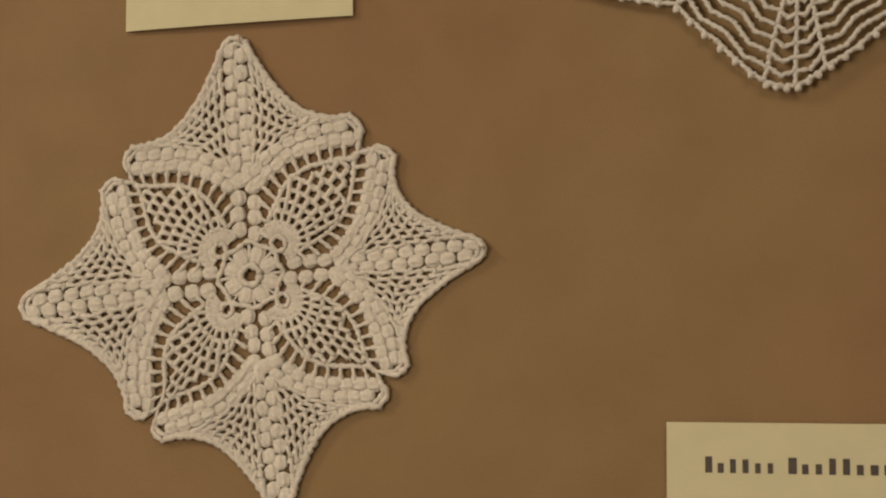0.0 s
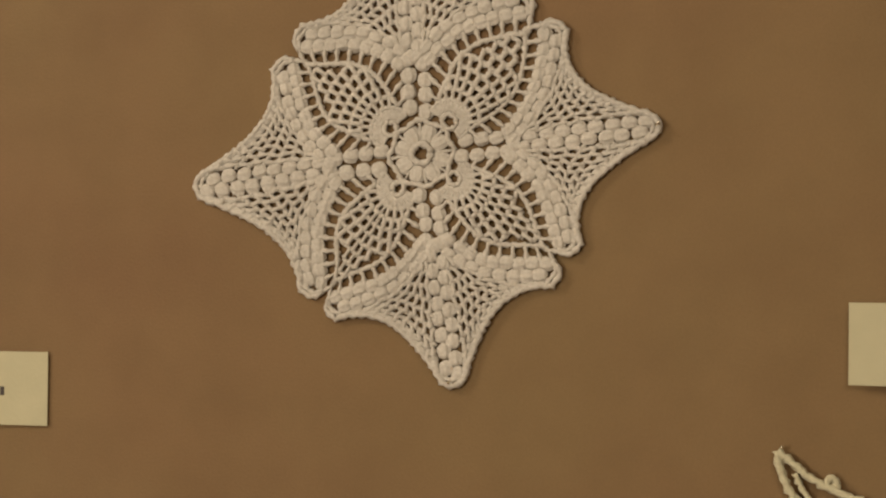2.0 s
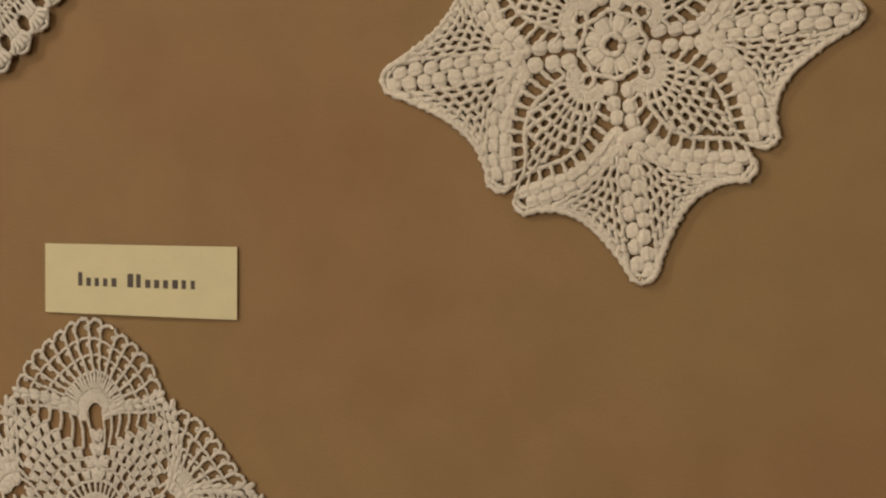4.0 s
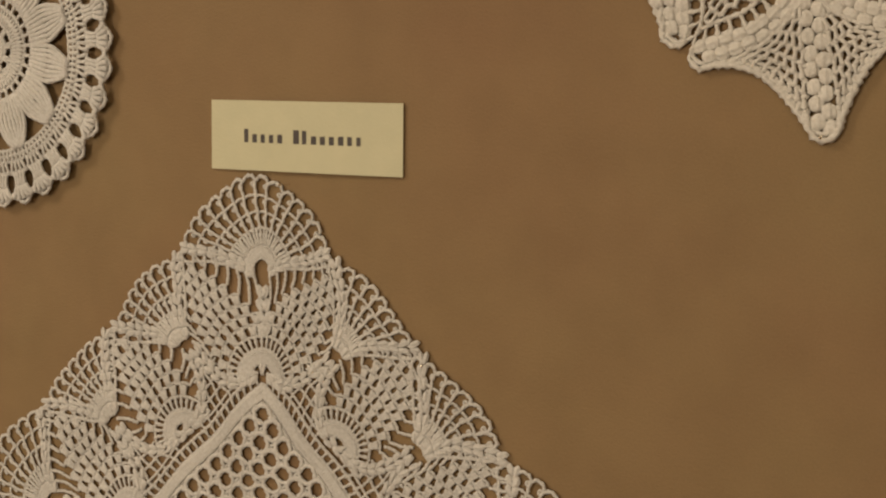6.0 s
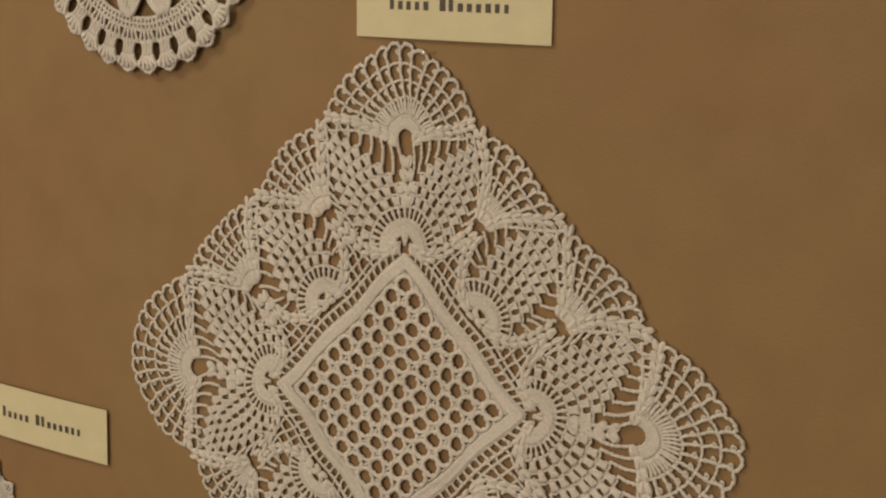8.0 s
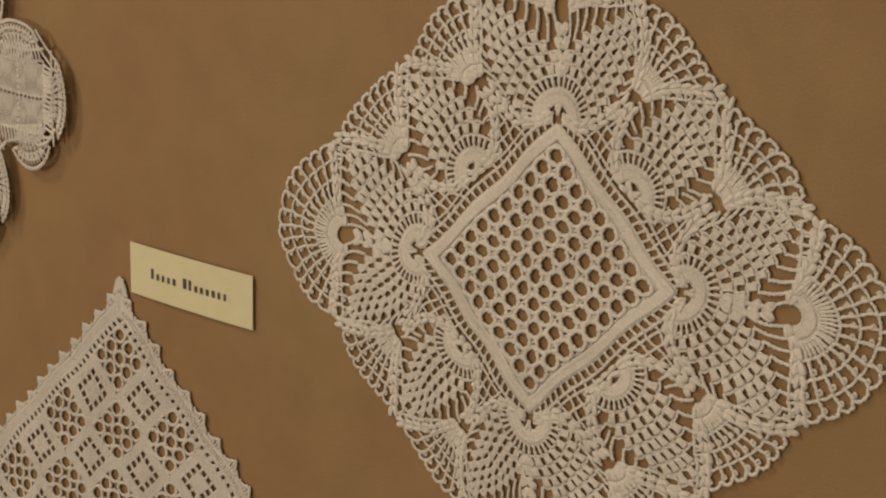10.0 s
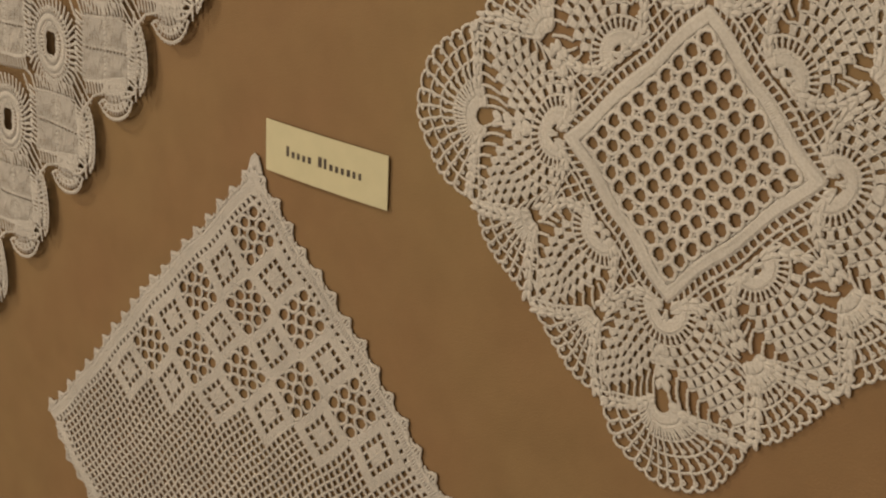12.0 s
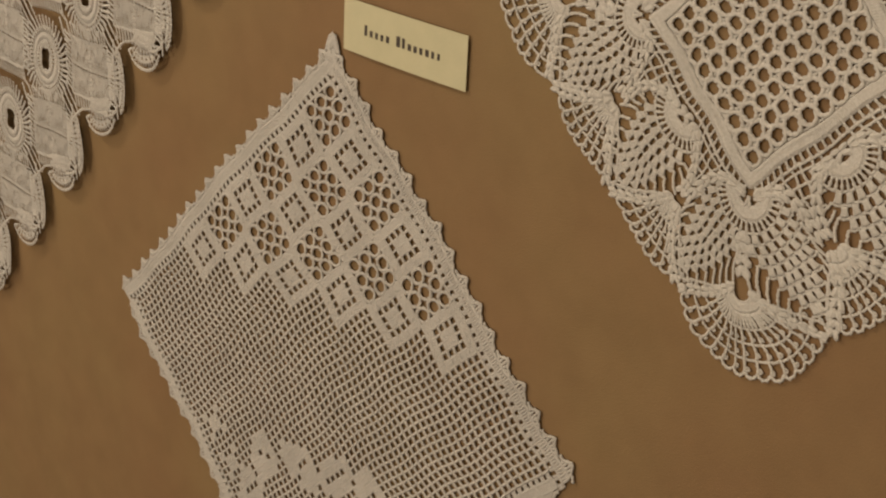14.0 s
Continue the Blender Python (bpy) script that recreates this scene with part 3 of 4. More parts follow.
        # fans
        def fan(eye, facing, half_angle, near, far, edge, seed, ring):
            """near: the ring about the eye; far(d): the reach at an angle d from the fan's middle; edge: degrees between spokes."""
            t2 = Thread(seed)
            eye = np.array(eye, float)
            for d in np.arange(-ring, ring + 1, 7.2):
                t2.post(put(polar(near, facing + d, eye)), put(polar(near + 6.3, facing + d, eye)), 0.86, lift=0.2)
            t2.curve([put(polar(near - 0.2, facing + d, eye)) for d in np.arange(-ring, ring + 1, 15)], 0.9)
            t2.curve([put(polar(near + 6.8, facing + d, eye)) for d in np.arange(-ring, ring + 1, 12)], 0.8)
            r_in = near + 7.0
            levels = (0.0, 0.24, 0.5, 0.76, 1.0)
            spokes = int(2 * half_angle / edge)
            for k, (f0, f1) in enumerate(zip(levels, levels[1:])):
                count = int(spokes * 1.6) if k == 0 else spokes
                ds = np.linspace(-half_angle, half_angle, count)
                ds[1:-1] += t2.rng.normal(0, 0.5, count - 2)
                lo = [r_in + (far(d) - r_in) * f0 for d in ds]
                hi = [r_in + (far(d) - r_in) * f1 for d in ds]
                for d, a, b in zip(ds, lo, hi):
                    lean = t2.rng.uniform(0.5, 2.2)
                    t2.line([put(polar(a - 0.4, facing + d, eye)), put(polar((a + b) / 2, facing + d + lean, eye)), put(polar(b, facing + d + lean * 0.4, eye))], 0.98)
                    if k in (1, 2, 3):
                        c = polar(b - (b - a) * 0.3, facing + d + 2.6, eye)
                        t2.chain([put(polar(1.15, g, c)) for g in range(0, 361, 60)], 0.72)
                line = []
                for i, (d, b) in enumerate(zip(ds, hi)):
                    line.append(put(polar(b - (0.6 if k == 3 else 0), facing + d, eye)))
                    if i < len(ds) - 1:
                        for g in (0.25, 0.5, 0.75):
                            arch = (1.9 if k == 3 else 0.7) * (4 * g * (1 - g)) ** 0.6
                            line.append(put(polar(b + (hi[i + 1] - b) * g + arch, facing + d + (ds[i + 1] - d) * g, eye)))
                t2.curve(line, 1.05 if k == 3 else 0.85)
            tagged(t2.mesh("fan", WHITE, doily, "", warp), kind="stuff")

        for e in (-1, 1):
            fan((e * 35, 106), 90, 44, 5.2, lambda d: 45.5 + 5.0 * (d / 44) ** 2, 8.6, 360 + side * 4 + e, 48)
        dip = (4.0, 1.5, 2.0, 4.0)[side]
        fan((103, 103), 45, 86, 6.5, lambda d: 51.8 - dip * math.sin(math.radians(2 * min(abs(d), 90))) ** 2 - dip * 0.4 * (d / 86) ** 2, 9.6, 380 + side, 92)
    return doily


square_doily()


# ---- the filet lace: a grid of small cells, partly filled ----
def filet_lace():
    piece = lace("filet_lace", -914, 1169, "white filet crochet lace runner with checked corner and flowers", "lace runner")
    ea, eb = np.array([0.7408, -0.6718]), np.array([-0.7120, -0.7021])
    U, V = 5.93, 7.13
    Thread.flat = 0.5

    def warp(v):
        """v holds (along the right edge, along the left edge)."""
        a, b = v[:, 0], v[:, 1]
        a = np.where(a < 20, 20 - (20 - a) * 1.06, a)
        b = np.where(b < 21.5, 21.5 - (21.5 - b) * 1.12, b)
        b = b + 2.2 * np.sin(a * 0.031) + 1.2 * np.sin(a * 0.11 + b * 0.02)
        a = a + 2.0 * np.sin(b * 0.022 + 0.6) + 0.8 * np.sin(b * 0.09)
        return a[:, None] * ea + b[:, None] * eb

    A0, B0, NI, NJ = 20.0, 21.5, 51, 51

    def kind(i, j):
        """Whether a cell is open, filled, or belongs to a block of large round holes."""
        p, q = i // 6, j // 6
        if p >= 0 and q >= 0 and p + q <= 5:
            if (p + q) % 2 == 0:
                return "round"
            m = max(abs(i % 6 - 2.5), abs(j % 6 - 2.5))
            return "open" if m == 1.5 else "full"
        x, y = i * U + A0, j * V + B0
        for cx, cy, ra, rb, tilt in ((195, 312, 22, 17, 40), (222, 270, 26, 15, -25), (246, 232, 15, 22, 10), (275, 205, 24, 15, 20),
                                     (212, 350, 20, 16, 0), (262, 312, 24, 18, 30), (300, 250, 20, 24, 0), (298, 330, 26, 20, 0)):
            d = turned(np.array([x - cx, y - cy]), -tilt)
            g = (d[0] / ra) ** 2 + (d[1] / rb) ** 2
            if g < 1:
                return "open" if abs(d[0]) < 2.6 and g < 0.5 else "full"
        if 46 <= j <= 49:
            k = (i - 20) % 6
            if i > 17 and 0 <= k <= 3:
                return "open" if (k in (1, 2)) ^ (j in (47, 48)) else "full"
        return "open"

    def grid_point(i, j):
        return np.array([A0 + i * U, B0 + j * V])

    mesh = Thread(5, 0.35)
    for i in range(NI + 1):
        run = []
        for j in range(NJ + 1):
            hole = any(kind(i + d, j) == "round" for d in (-1, 0)) and kind(i, j) == "round" and kind(i - 1, j) == "round"
            run.append(grid_point(i, j))
            if hole or j == NJ:
                if len(run) > 1:
                    mesh.line(run, 1.18, step=2.4, sides=5)
                run = []
    for i in range(NI):
        for j in range(NJ + 1):
            here, before = kind(i, j) if j < NJ else "open", kind(i, j - 1) if j else "open"
            if here == "round" and before == "round":
                continue
            mesh.line([grid_point(i, j), grid_point(i + 1, j)], 1.36, step=2.2, sides=5, caps=False)
            if here == "full":
                for f in (0.33, 0.67):
                    mesh.line([grid_point(i, j + f), grid_point(i + 1, j + f)], 1.35, step=2.2, sides=5, caps=False)
    tagged(mesh.mesh("cell_mesh", FINE, piece, "", warp), kind="stuff")
    # blocks of three by three round holes
    for p in range(6):
        for q in range(6 - p):
            if (p + q) % 2:
                continue
            th = Thread(60 + 6 * p + q)
            o = grid_point(6 * p, 6 * q)
            du, dv = 2 * U, 2 * V
            for a in range(3):
                for b in range(3):
                    c = o + ((a + 0.5) * du, (b + 0.5) * dv)
                    lean = th.rng.normal(0, 0.3, 2)
                    th.curve([c + lean + np.array(p) for p in ((-0.4, 6.0), (3.7, 4.3), (5.2, -0.6), (3.2, -5.0), (-0.4, -6.2), (-3.8, -4.2), (-5.1, 0.6), (-3.4, 4.8), (-0.4, 6.0))], 1.36)
            tagged(th.mesh("open_block", FINE, piece, "", warp), kind="stuff")
    # borders: a close band, then a row of small pointed scallops
    far_a, far_b = A0 + NI * U, B0 + NJ * V

    def border(name, start, along, out, length, seed):
        th = Thread(seed)
        start, along, out = np.array(start, float), np.array(along, float), np.array(out, float)
        for s in np.arange(0, length, 2.0):
            p = start + along * s
            th.line([p + out * 4.6, p + out * 11], 1.2, step=3, sides=5, caps=False)
        for s in np.arange(2, length, 6.4):
            p = start + along * s
            for g in (0, 1.7):
                th.line([p + along * g, p + along * g + out * 5], 1.2, step=3, sides=5, caps=False)
        th.chain([start + out * 4.4, start + out * 4.4 + along * length], 1.2)
        th.chain([start + out * 11, start + out * 11 + along * length], 1.3)
        for s in np.arange(0, length - 14, 19.5):
            p = start + along * s + out * 11
            tall = 7.6 + th.rng.normal(0, 0.5)
            rim = [(0.6, 0.4), (4.5, 0.36), (8.2, 0.8), (10.0, 1.0), (11.6, 0.92), (13.8, 0.5), (18.6, 0.22), (19.8, 0.1)]
            th.curve([p + along * d + out * tall * h for d, h in rim], 1.25)
            for d, h in ((5.2, 0.4), (7.6, 0.66), (10.2, 0.9), (12.6, 0.66), (15.0, 0.36)):
                th.line([p + along * (d * 0.9 + 1.0), p + along * d + out * tall * h], 1.1, step=2)
        tagged(th.mesh(name, FINE, piece, "", warp), kind="stuff")

    # the rounded tip at the corner
    th = Thread(69)
    rim = smooth_line([(3, 13), (-0.5, 5), (1.0, 0.5), (2.0, 0.0), (5, -0.5), (13, 3)])
    th.chain(rim, 1.3)
    for p in even(rim, count=13)[1:-1]:
        th.line([(9.0, 9.0) + (p - 9.0) * 0.35, p], 1.2, step=2.5)
    th.mesh("corner_tip", FINE, piece, "", warp)
    border("scalloped_border", (A0 - 1, 8), (0, 1), (-1, 0), far_b + 3, 70)
    border("scalloped_border", (6, B0 - 1), (1, 0), (0, -1), far_a + 6, 71)
    border("scalloped_border", (A0, far_b + 1), (1, 0), (0, 1), far_a - A0 + 11, 72)
    border("scalloped_border", (far_a + 1, B0), (0, 1), (1, 0), far_b - B0, 73)
    return piece


filet_lace()


# ---- the large knitted lace cloth, hung a little off the board ----
def lace_cloth():
    Thread.flat = 0.25
    cloth = lace("lace_cloth", -1297.5, 1064.5, "white knitted lace cloth with round eyes and shell edge", "lace cloth", lift=0.0075)
    step = np.array([71.6, 72.4])

    def warp(v):
        return 0.985 * (v + 1.3 * np.stack([np.sin(v[:, 1] * 0.06 + v[:, 0] * 0.02), np.sin(v[:, 0] * 0.055 + 0.7)], -1))

    def hatch(th, a, b, out, n, rad=1.25):
        """A row of slanting bars along a line, with gaps between them."""
        a, b, out = np.array(a, float), np.array(b, float), np.array(out, float)
        for f in (np.arange(n) + 0.5) / n:
            p = a + (b - a) * f
            th.line([p, p + out * 0.5 + (0.4, 0.2), p + out * 1.25], rad, step=2.5)

    def flower(c, seed):
        th = Thread(seed)
        bean = [c + np.array([8.6 * math.cos(a) * (1 - 0.2 * math.cos(4 * a)), 11.0 * math.sin(a) * (1 + 0.1 * math.cos(6 * a))]) for a in np.linspace(0, 2 * np.pi, 21)]
        th.chain(bean, 1.2)
        for d in np.arange(0, 360, 12.0):
            u, w = polar(1, d), polar(1, d + 6)
            th.line([c + u * (8.2, 11.4), c + u * (14.5, 17.0)], 1.3, step=3)
            th.line([c + w * (15.5, 18), c + w * (20.5, 23)], 1.45, step=3)
            th.line([c + u * (15.5, 18), c + u * (20.5, 23)], 1.2, step=3)
        for d in np.arange(0, 360, 8.0):
            u = polar(1, d)
            th.line([c + u * (21.5, 24), c + u * (27, 29)], 1.35, step=3)
        for ra, rb in ((14.8, 17.4), (21, 23.4), (27.2, 29.2)):
            th.chain([c + np.array([ra * math.cos(a), rb * math.sin(a)]) for a in np.linspace(0, 2 * np.pi, 40)], 0.7)
        for d in np.arange(0, 360, 9.0):
            th.line([polar(27, d, c), polar(39, d + 5, c)], 1.3)
        th.mesh("eye_flower", FINE, cloth, "", warp)

    def block(c, seed):
        for qx in (0, 1):
            for qy in (0, 1):
                th = Thread(seed + 2 * qx + qy)
                o = c + np.array([-28.5 + 29.2 * qx, -24 + 25 * qy])
                for k in range(15):
                    x = k * 2.0
                    bulge = 1.8 * math.sin(k / 14 * math.pi)
                    th.line([o + (x, -bulge * (1 - qy)), o + (x + 0.4, 11.5), o + (x, 23.2 + bulge * qy)], 0.92, step=3.5, sides=5, caps=False)
                th.mesh("leaf", FINE, cloth, "", warp)
        th = Thread(seed + 9)
        for a, b in (((-30, -26), (30, -23)), ((30, -23), (30, 27)), ((30, 27), (-30, 24)), ((-30, 24), (-30, -26))):
            th.chain([c + np.array(a), c + np.array(b)], 0.95)
        for k in range(13):
            th.line([c + (-1.2, -23 + 4.0 * k), c + (2.0, -22.5 + 4.0 * k)], 1.3)
            th.line([c + (-27 + 4.6 * k, -0.8), c + (-26.6 + 4.6 * k, 2.6)], 1.3)
        hatch(th, c + (30, -22), c + (30, 26), (8.5, -3.5), 12)
        hatch(th, c + (-30, 24), c + (-30, -25), (-8.5, 3.5), 12)
        hatch(th, c + (-29, -25), c + (29, -23), (2.5, -9.0), 14)
        hatch(th, c + (-29, 25), c + (29, 27), (-2.5, 9.0), 14)
        for g in (1, -1):
            for w in (-2.4, 2.4):
                th.chain([c + np.array([22, 46]) * g + (w, w), c + np.array([33, 34]) * g + (w, w), c + np.array([46, 22]) * g + (w, w)], 1.05)
        tagged(th.mesh("leaf_frame", FINE, cloth, "", warp), kind="stuff")

    def shell(c, facing, wide, deep, seed):
        """A scallop of close stitches with a beaded rim."""
        th = Thread(seed)

        def at(u, v):
            return c + turned(np.array([v, u]), facing)

        n = int(wide / 2.0)
        rim = []
        for k in range(n + 1):
            u = (k / n * 2 - 1)
            d = deep * math.sqrt(max(0.04, 1 - u * u))
            bent = u + 0.04 * math.sin(3 * k)
            th.line([at(u * wide * 0.38, -4), at(bent * wide * 0.62, d * 0.36)], 0.85, step=3)
            th.line([at(bent * wide * 0.66, d * 0.42), at(u * wide * 0.95, d * 0.86)], 1.0, step=3)
            rim.append(at(u * wide, d))
            for f in (0.0, 0.5):
                w = u + f * 2 / n
                if abs(w) <= 1:
                    th.ball(at(w * wide, deep * math.sqrt(max(0.04, 1 - w * w)) + 0.6 - f), 1.6 - f * 0.5, 0.7, 6, 4)
        th.chain(rim, 1.15)
        for g in (0.38, 0.66):
            th.chain([at(u * wide * (0.45 + 0.5 * g), deep * g * math.sqrt(max(0.04, 1 - u * u))) for u in np.linspace(-1, 1, 15)], 0.9)
        th.chain([at(-wide * 1.25, -2.5), at(-wide * 0.5, -4.5), at(wide * 0.5, -4.5), at(wide * 1.25, -2.5)], 1.15)
        hatch(th, at(-wide * 0.7, -4.5), at(wide * 0.7, -4.5), turned(np.array([-8, 1.5]), facing), 11)
        th.mesh("edge_shell", FINE, cloth, "", warp)

    for i in range(-3, 5):
        for j in range(-5, 7):
            if i - j > 1 or i + j > 7 or i - j < -3:
                continue
            c = step * (i, j) + (0, 0)
            seed = 1200 + 40 * (i + 5) + 3 * (j + 6)
            if (i - j) % 2 == 0:
                flower(c, seed)
                th = Thread(seed)
                for g in (1, -1):
                    p = c + step * 0.5 * g
                    th.chain([p + (-9, 6), p + (-3, -6), p + (6, -11)], 1.3)
                    th.chain([p + (9, -6), p + (3, 6), p + (-6, 11)], 1.3)
                    th.flush("linking_bar", FINE, cloth, "", warp)
            else:
                c = c + (3, 7.5)
                block(c, seed)
                if i - j == 1:
                    shell(c + (43, 1), 0, 27, 9.5, seed + 20)
                    shell(c + (13, -34), -80, 22, 17, seed + 21)
                    for cord in (((20, -34), (33, -30), (42, -20)), ((-15, -36), (-27, -46), (-33, -52))):
                        th = Thread(seed + 22)
                        th.curve([c + np.array(p) for p in cord], 1.4)
                        th.mesh("edge_cord", FINE, cloth, "", warp)
                if i + j == 7:
                    shell(c + (0, 38), 90, 26, 14, seed + 23)
                    if i - j != 1:
                        shell(c + (43, -1), 0, 28, 15.5, seed + 24)
    return cloth


lace_cloth()


# ---- the runner of round motifs ----
def round_runner():
    Thread.flat = 0.65
    runner = lace("round_motif_runner", -741, 1501, "white crocheted runner of joined round motifs with scalloped edge", "doily", lift=0.003)
    for at, turn in ((np.array([0.0, 0.0]), 4), (np.array([92.0, 146.0]), -6)):
        def put(r, d):
            return polar(r, d + turn, at)

        th = Thread(31 + int(at[0]))
        th.chain([put(2.2, d) for d in range(0, 361, 30)], 1.2)
        for d in range(0, 360, 12):
            th.post(put(3, d), put(9.5, d), 1.05, lift=0.2)
        th.chain([put(10, d) for d in range(0, 361, 15)], 1.2)
        for d in range(0, 360, 36):
            th.post(put(10, d), put(15, d), 1.3)
            th.post(put(10, d + 8), put(15, d + 8), 1.1)
        for d in np.arange(0, 360, 6):
            th.post(put(15.2, d), put(24.5, d), 1.15, lift=0.1)
        for f in (15.4, 20, 25):
            th.chain([put(f, d) for d in range(0, 361, 9)], 1.15)
        for d in np.arange(0, 360, 12):
            th.post(put(25, d), put(30, d), 1.25)
        th.chain([put(30.5, d) for d in range(0, 361, 9)], 1.25)
        th.mesh("rosette", WHITE, runner)
        th = Thread(33 + int(at[0]))
        for k in range(12):
            d0 = 30 * k + 15
            # a tapered petal, with small eyelets
            for u in np.linspace(-1, 1, 8):
                th.line([put(30.5, d0 + 14.5 * u), put(45, d0 + 13.2 * u), put(53.5, d0 + 8.0 * u), put(60, d0 + 2.8 * u)], 1.5, step=3)
            for f, w in ((35, 12), (42, 10), (49, 7)):
                th.chain([put(f, d0 + w * u) for u in np.linspace(-1, 1, 6)], 1.1)
        th.mesh("petal_ring", WHITE, runner)
        th = Thread(35 + int(at[0]))
        for d in np.arange(0, 360, 2.9):
            th.post(put(59.5, d), put(66.0, d), 1.05, lift=0.1)
        for f in (59.5, 62.8, 66.2):
            th.chain([put(f, d) for d in range(0, 361, 6)], 1.0)
        th.mesh("band", WHITE, runner)
        n = 32
        for k in range(n):
            th = Thread(1000 + k)
            d0 = 360 / n * k
            w = 360 / n
            for u in (-0.36, -0.12, 0.12, 0.36):
                th.post(put(66.5, d0 + u * w * 0.8), put(72.5, d0 + u * w * 1.15), 1.2, lift=0.1)
            th.chain([put(73, d0 + u * w) for u in (-0.48, -0.2, 0.2, 0.48)], 1.1)
            for u in (-0.4, -0.15, 0.1, 0.36):
                th.line([put(72.5, d0 + u * w * 0.8), put(77, d0 + u * w * 0.5), put(82, d0 + u * w * 0.62)], 1.35, step=2.5)
            for u in (-0.5, -0.25, 0, 0.25, 0.5):
                th.post(put(81.0, d0 + u * w * 0.4), put(89 - 4 * abs(u) ** 1.5, d0 + u * w * 0.9), 1.75, lift=0.1)
            th.curve([put(84.5, d0 - 0.52 * w), put(87.6, d0 - 0.34 * w), put(91, d0), put(87.6, d0 + 0.34 * w), put(84.5, d0 + 0.52 * w)], 1.25)
            th.mesh("edge_shell", WHITE, runner)
    return runner


round_runner()


# ---- the doily whose spider-web corner hangs in from above ----
def web_doily():
    Thread.flat = 0.9
    doily = lace("web_doily", -18, 1641, "white crocheted doily corner of web arches with picot edge", lift=0.004)
    apex = np.array([3.0, 66.0])
    th = Thread(41)
    spokes = [np.array(p, float) for p in ((-92, 50), (-74, 45.0), (-50, 40), (-32, 22), (-13, 4), (0, 1), (13, 9), (31, 21), (50, 38), (70, 54))]
    for p in spokes[::2] + spokes[5:6]:
        th.curve([apex + (p - apex) * f for f in (0.05, 0.35, 0.7, 1.0)], 1.05)
    tagged(th.mesh("spokes", WHITE, doily), kind="stuff")
    th = Thread(42)
    for k in range(9):
        f = 0.22 + 0.78 * (k / 8.0)
        for a, b in zip(spokes, spokes[1:]):
            p, q = apex + (a - apex) * f, apex + (b - apex) * f
            d = (apex - (p + q) / 2)
            mid = (p + q) / 2 - d / np.linalg.norm(d) * (3.0 if k < 8 else 0.4)
            th.curve([p, (p * 0.7 + q * 0.3 + mid) / 2 - d / np.linalg.norm(d) * 0.7, mid, (p * 0.3 + q * 0.7 + mid) / 2 - d / np.linalg.norm(d) * 0.7, q], 1.1)
    tagged(th.mesh("arch_web", WHITE, doily), kind="stuff")
    for a, b in zip(spokes, spokes[1:]):
        for f in (0.1, 0.42, 0.75):
            p = a + (b - a) * f
            d = (p - apex) / np.linalg.norm(p - apex)
            th = Thread(43)
            th.ball(p + d * 1.8, 1.75, 0.8)
            th.mesh("picot", WHITE, doily)
    # the rest of the piece goes on upwards, out of sight
    th = Thread(44)
    for r in np.arange(12, 70, 9.0):
        th.chain([polar(r, d, apex + (0, 6)) for d in range(10, 171, 10)], 1.0)
    for d in range(10, 171, 16):
        th.line([polar(6, d, apex + (0, 6)), polar(66, d, apex + (0, 6))], 1.0)
    tagged(th.mesh("upper_web", WHITE, doily), kind="stuff")
    return doily


web_doily()


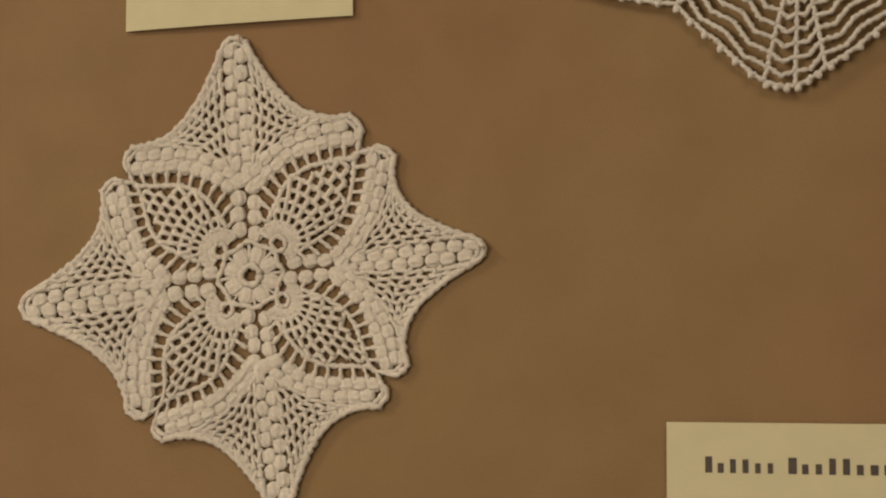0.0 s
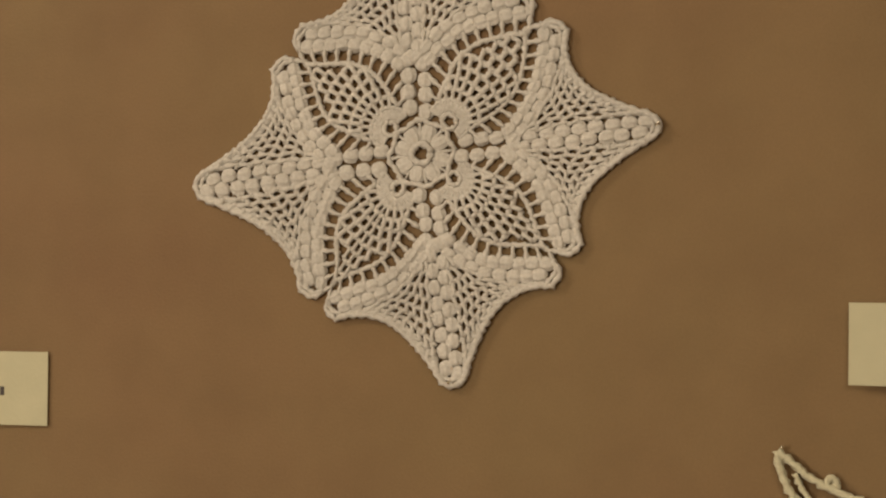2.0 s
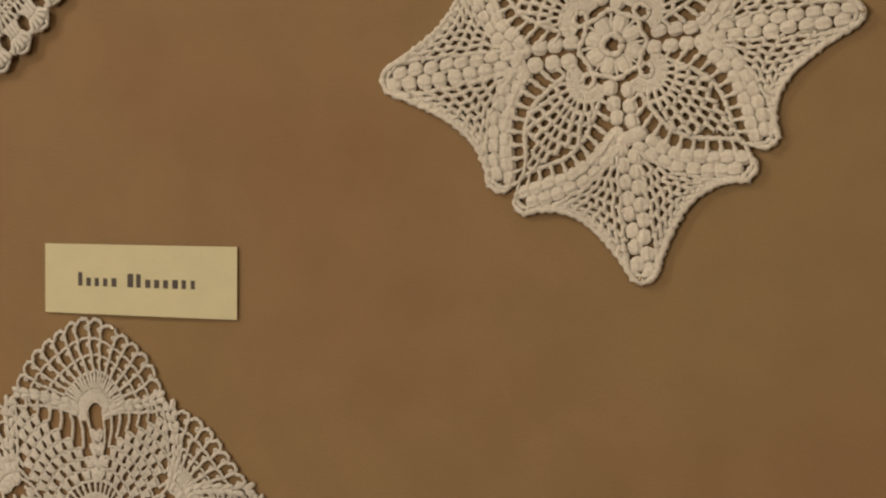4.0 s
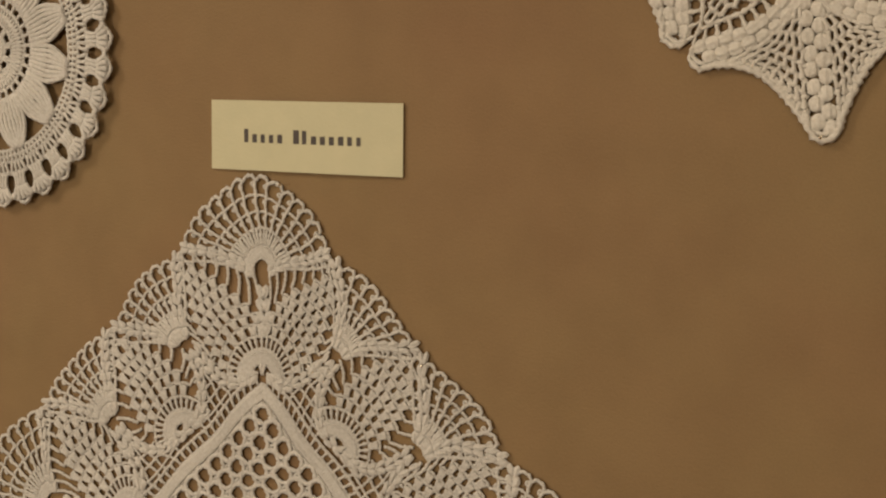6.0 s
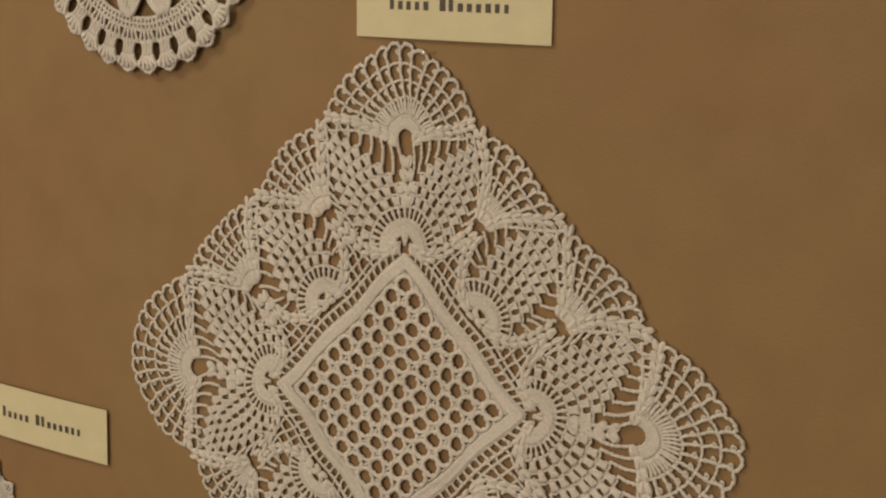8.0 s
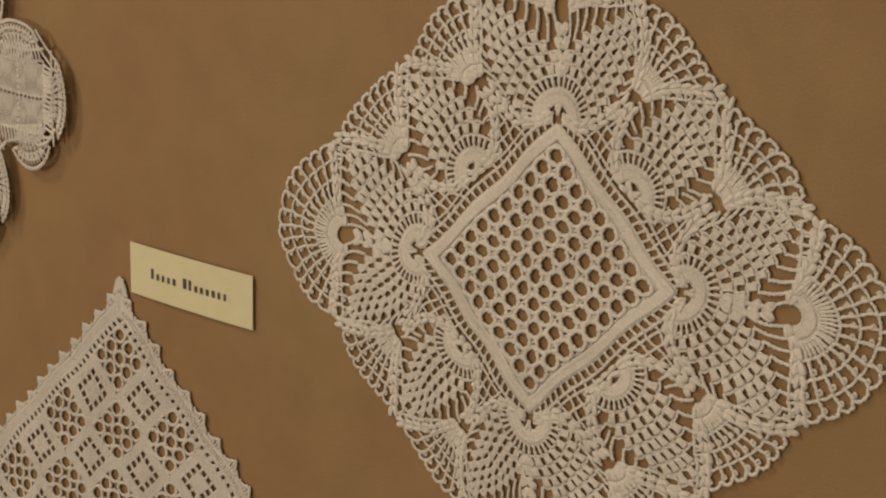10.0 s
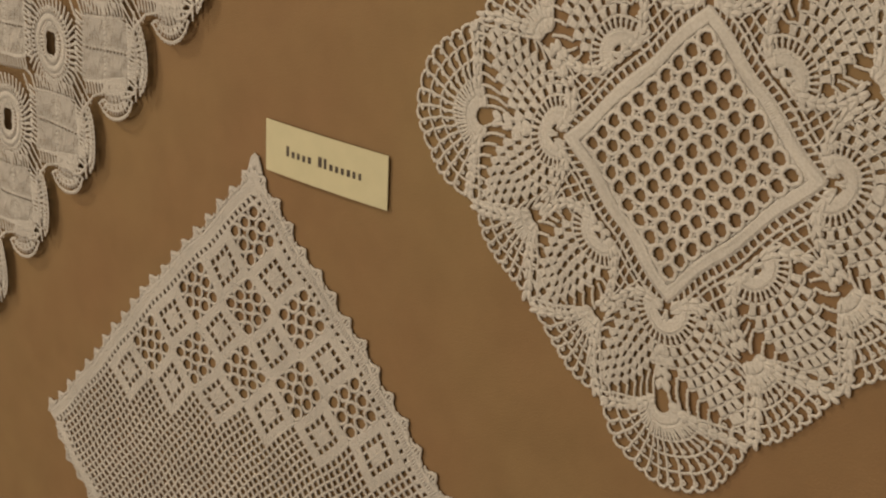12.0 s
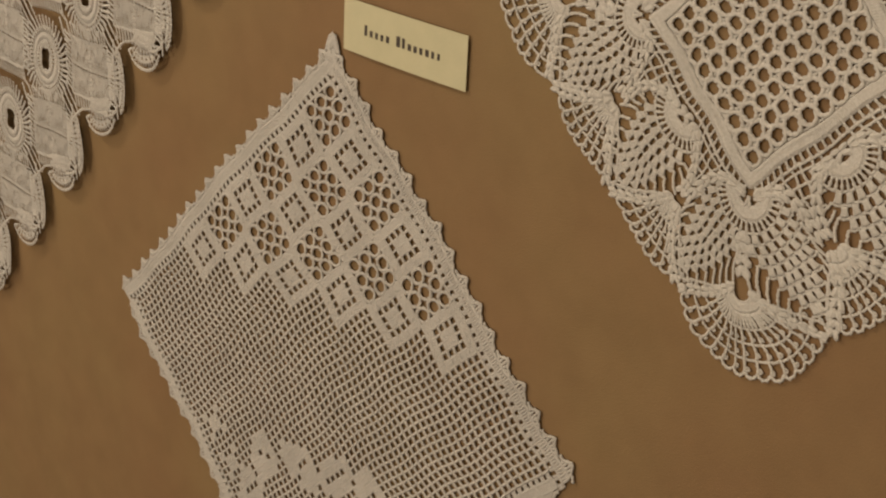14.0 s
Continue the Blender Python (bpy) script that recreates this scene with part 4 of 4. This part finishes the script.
# ---- the ecru piece of crocheted cords below its card ----
def cord_piece():
    piece = lace("crocheted_cords", -104, 1439, "ecru crocheted cord lace with free loops, pinned below its card", lift=0.002)

    def cord(name, pts, rad, seed):
        th = Thread(seed)
        th.curve(pts, rad)
        th.curve([(x + rad * 0.55, y - rad * 0.5) for x, y in pts], rad * 0.75)
        th.mesh(name, ECRU, piece)

    cord("cord", [(0, -1), (4, -4), (9, -8), (14, -12), (20, -15), (27, -18), (36, -21), (45, -22), (52, -20), (57, -12)], 1.7, 1)
    cord("cord", [(0, -1), (0.5, -7), (3, -14), (6, -20), (6, -27), (4, -36)], 1.7, 2)
    cord("cord", [(7, -10), (10, -17), (15, -23), (20, -30), (24, -38)], 1.2, 3)
    cord("cord", [(4, -17), (10, -22), (15, -28)], 1.1, 4)
    cord("loop", [(20, -15), (20, -12), (23, -11.5), (24, -14), (22, -16.5)], 1.4, 5)
    cord("loop", [(6, -22), (2, -24), (1, -28), (4, -30)], 1.4, 6)
    cord("stem", [(61, 18), (59, 10), (58.5, 2), (57, -5), (53, -14), (47, -22)], 1.7, 7)
    cord("stem", [(65, 18), (67, 10), (68.5, 2), (71, -6), (76, -14), (82, -20)], 1.7, 8)
    cord("loop", [(61, 18), (62, 21.5), (64.5, 21.8), (66, 19), (64.5, 16)], 1.5, 9)
    cord("cord", [(36, -21), (38, -30), (44, -38)], 1.3, 10)
    cord("cord", [(58, -8), (63, -14), (69, -18), (77, -19)], 1.3, 11)
    return piece


cord_piece()


# ---- pins ----
def pin(x, z, ahead, up, label):
    ob = new("dressmaker_pin")
    ob.matrix_world = pose(x / 1000, -0.004, z / 1000, 90, 0, 0)
    tagged(ob, label, "pin", "pins")
    th = Thread(1, 0)
    th.line([(0, 0, -4.5), (ahead, up, 1.5)], 0.33, jitter=0, ply=0)
    th.mesh("shaft", STEEL, ob)
    th = Thread(1, 0)
    th.ball((ahead, up), 0.8, 0.8, z=1.7)
    th.mesh("head", STEEL, ob)
    return ob


pin(-537, 1430, 3.0, 1.2, "steel pin through the top corner of the square doily")
pin(-451, 1345, 4.0, 0.3, "steel pin through the edge of the square doily")
pin(-271, 1676, 1.0, 1.5, "steel pin through the top point of the star doily")
pin(-157, 1576, 3.0, 0.8, "steel pin through a side point of the star doily")
pin(-103, 1438, 1.0, 2.0, "steel pin through the ecru cord loop")
pin(-250, 1465, 0.5, -1.5, "steel pin through the low point of the star doily")
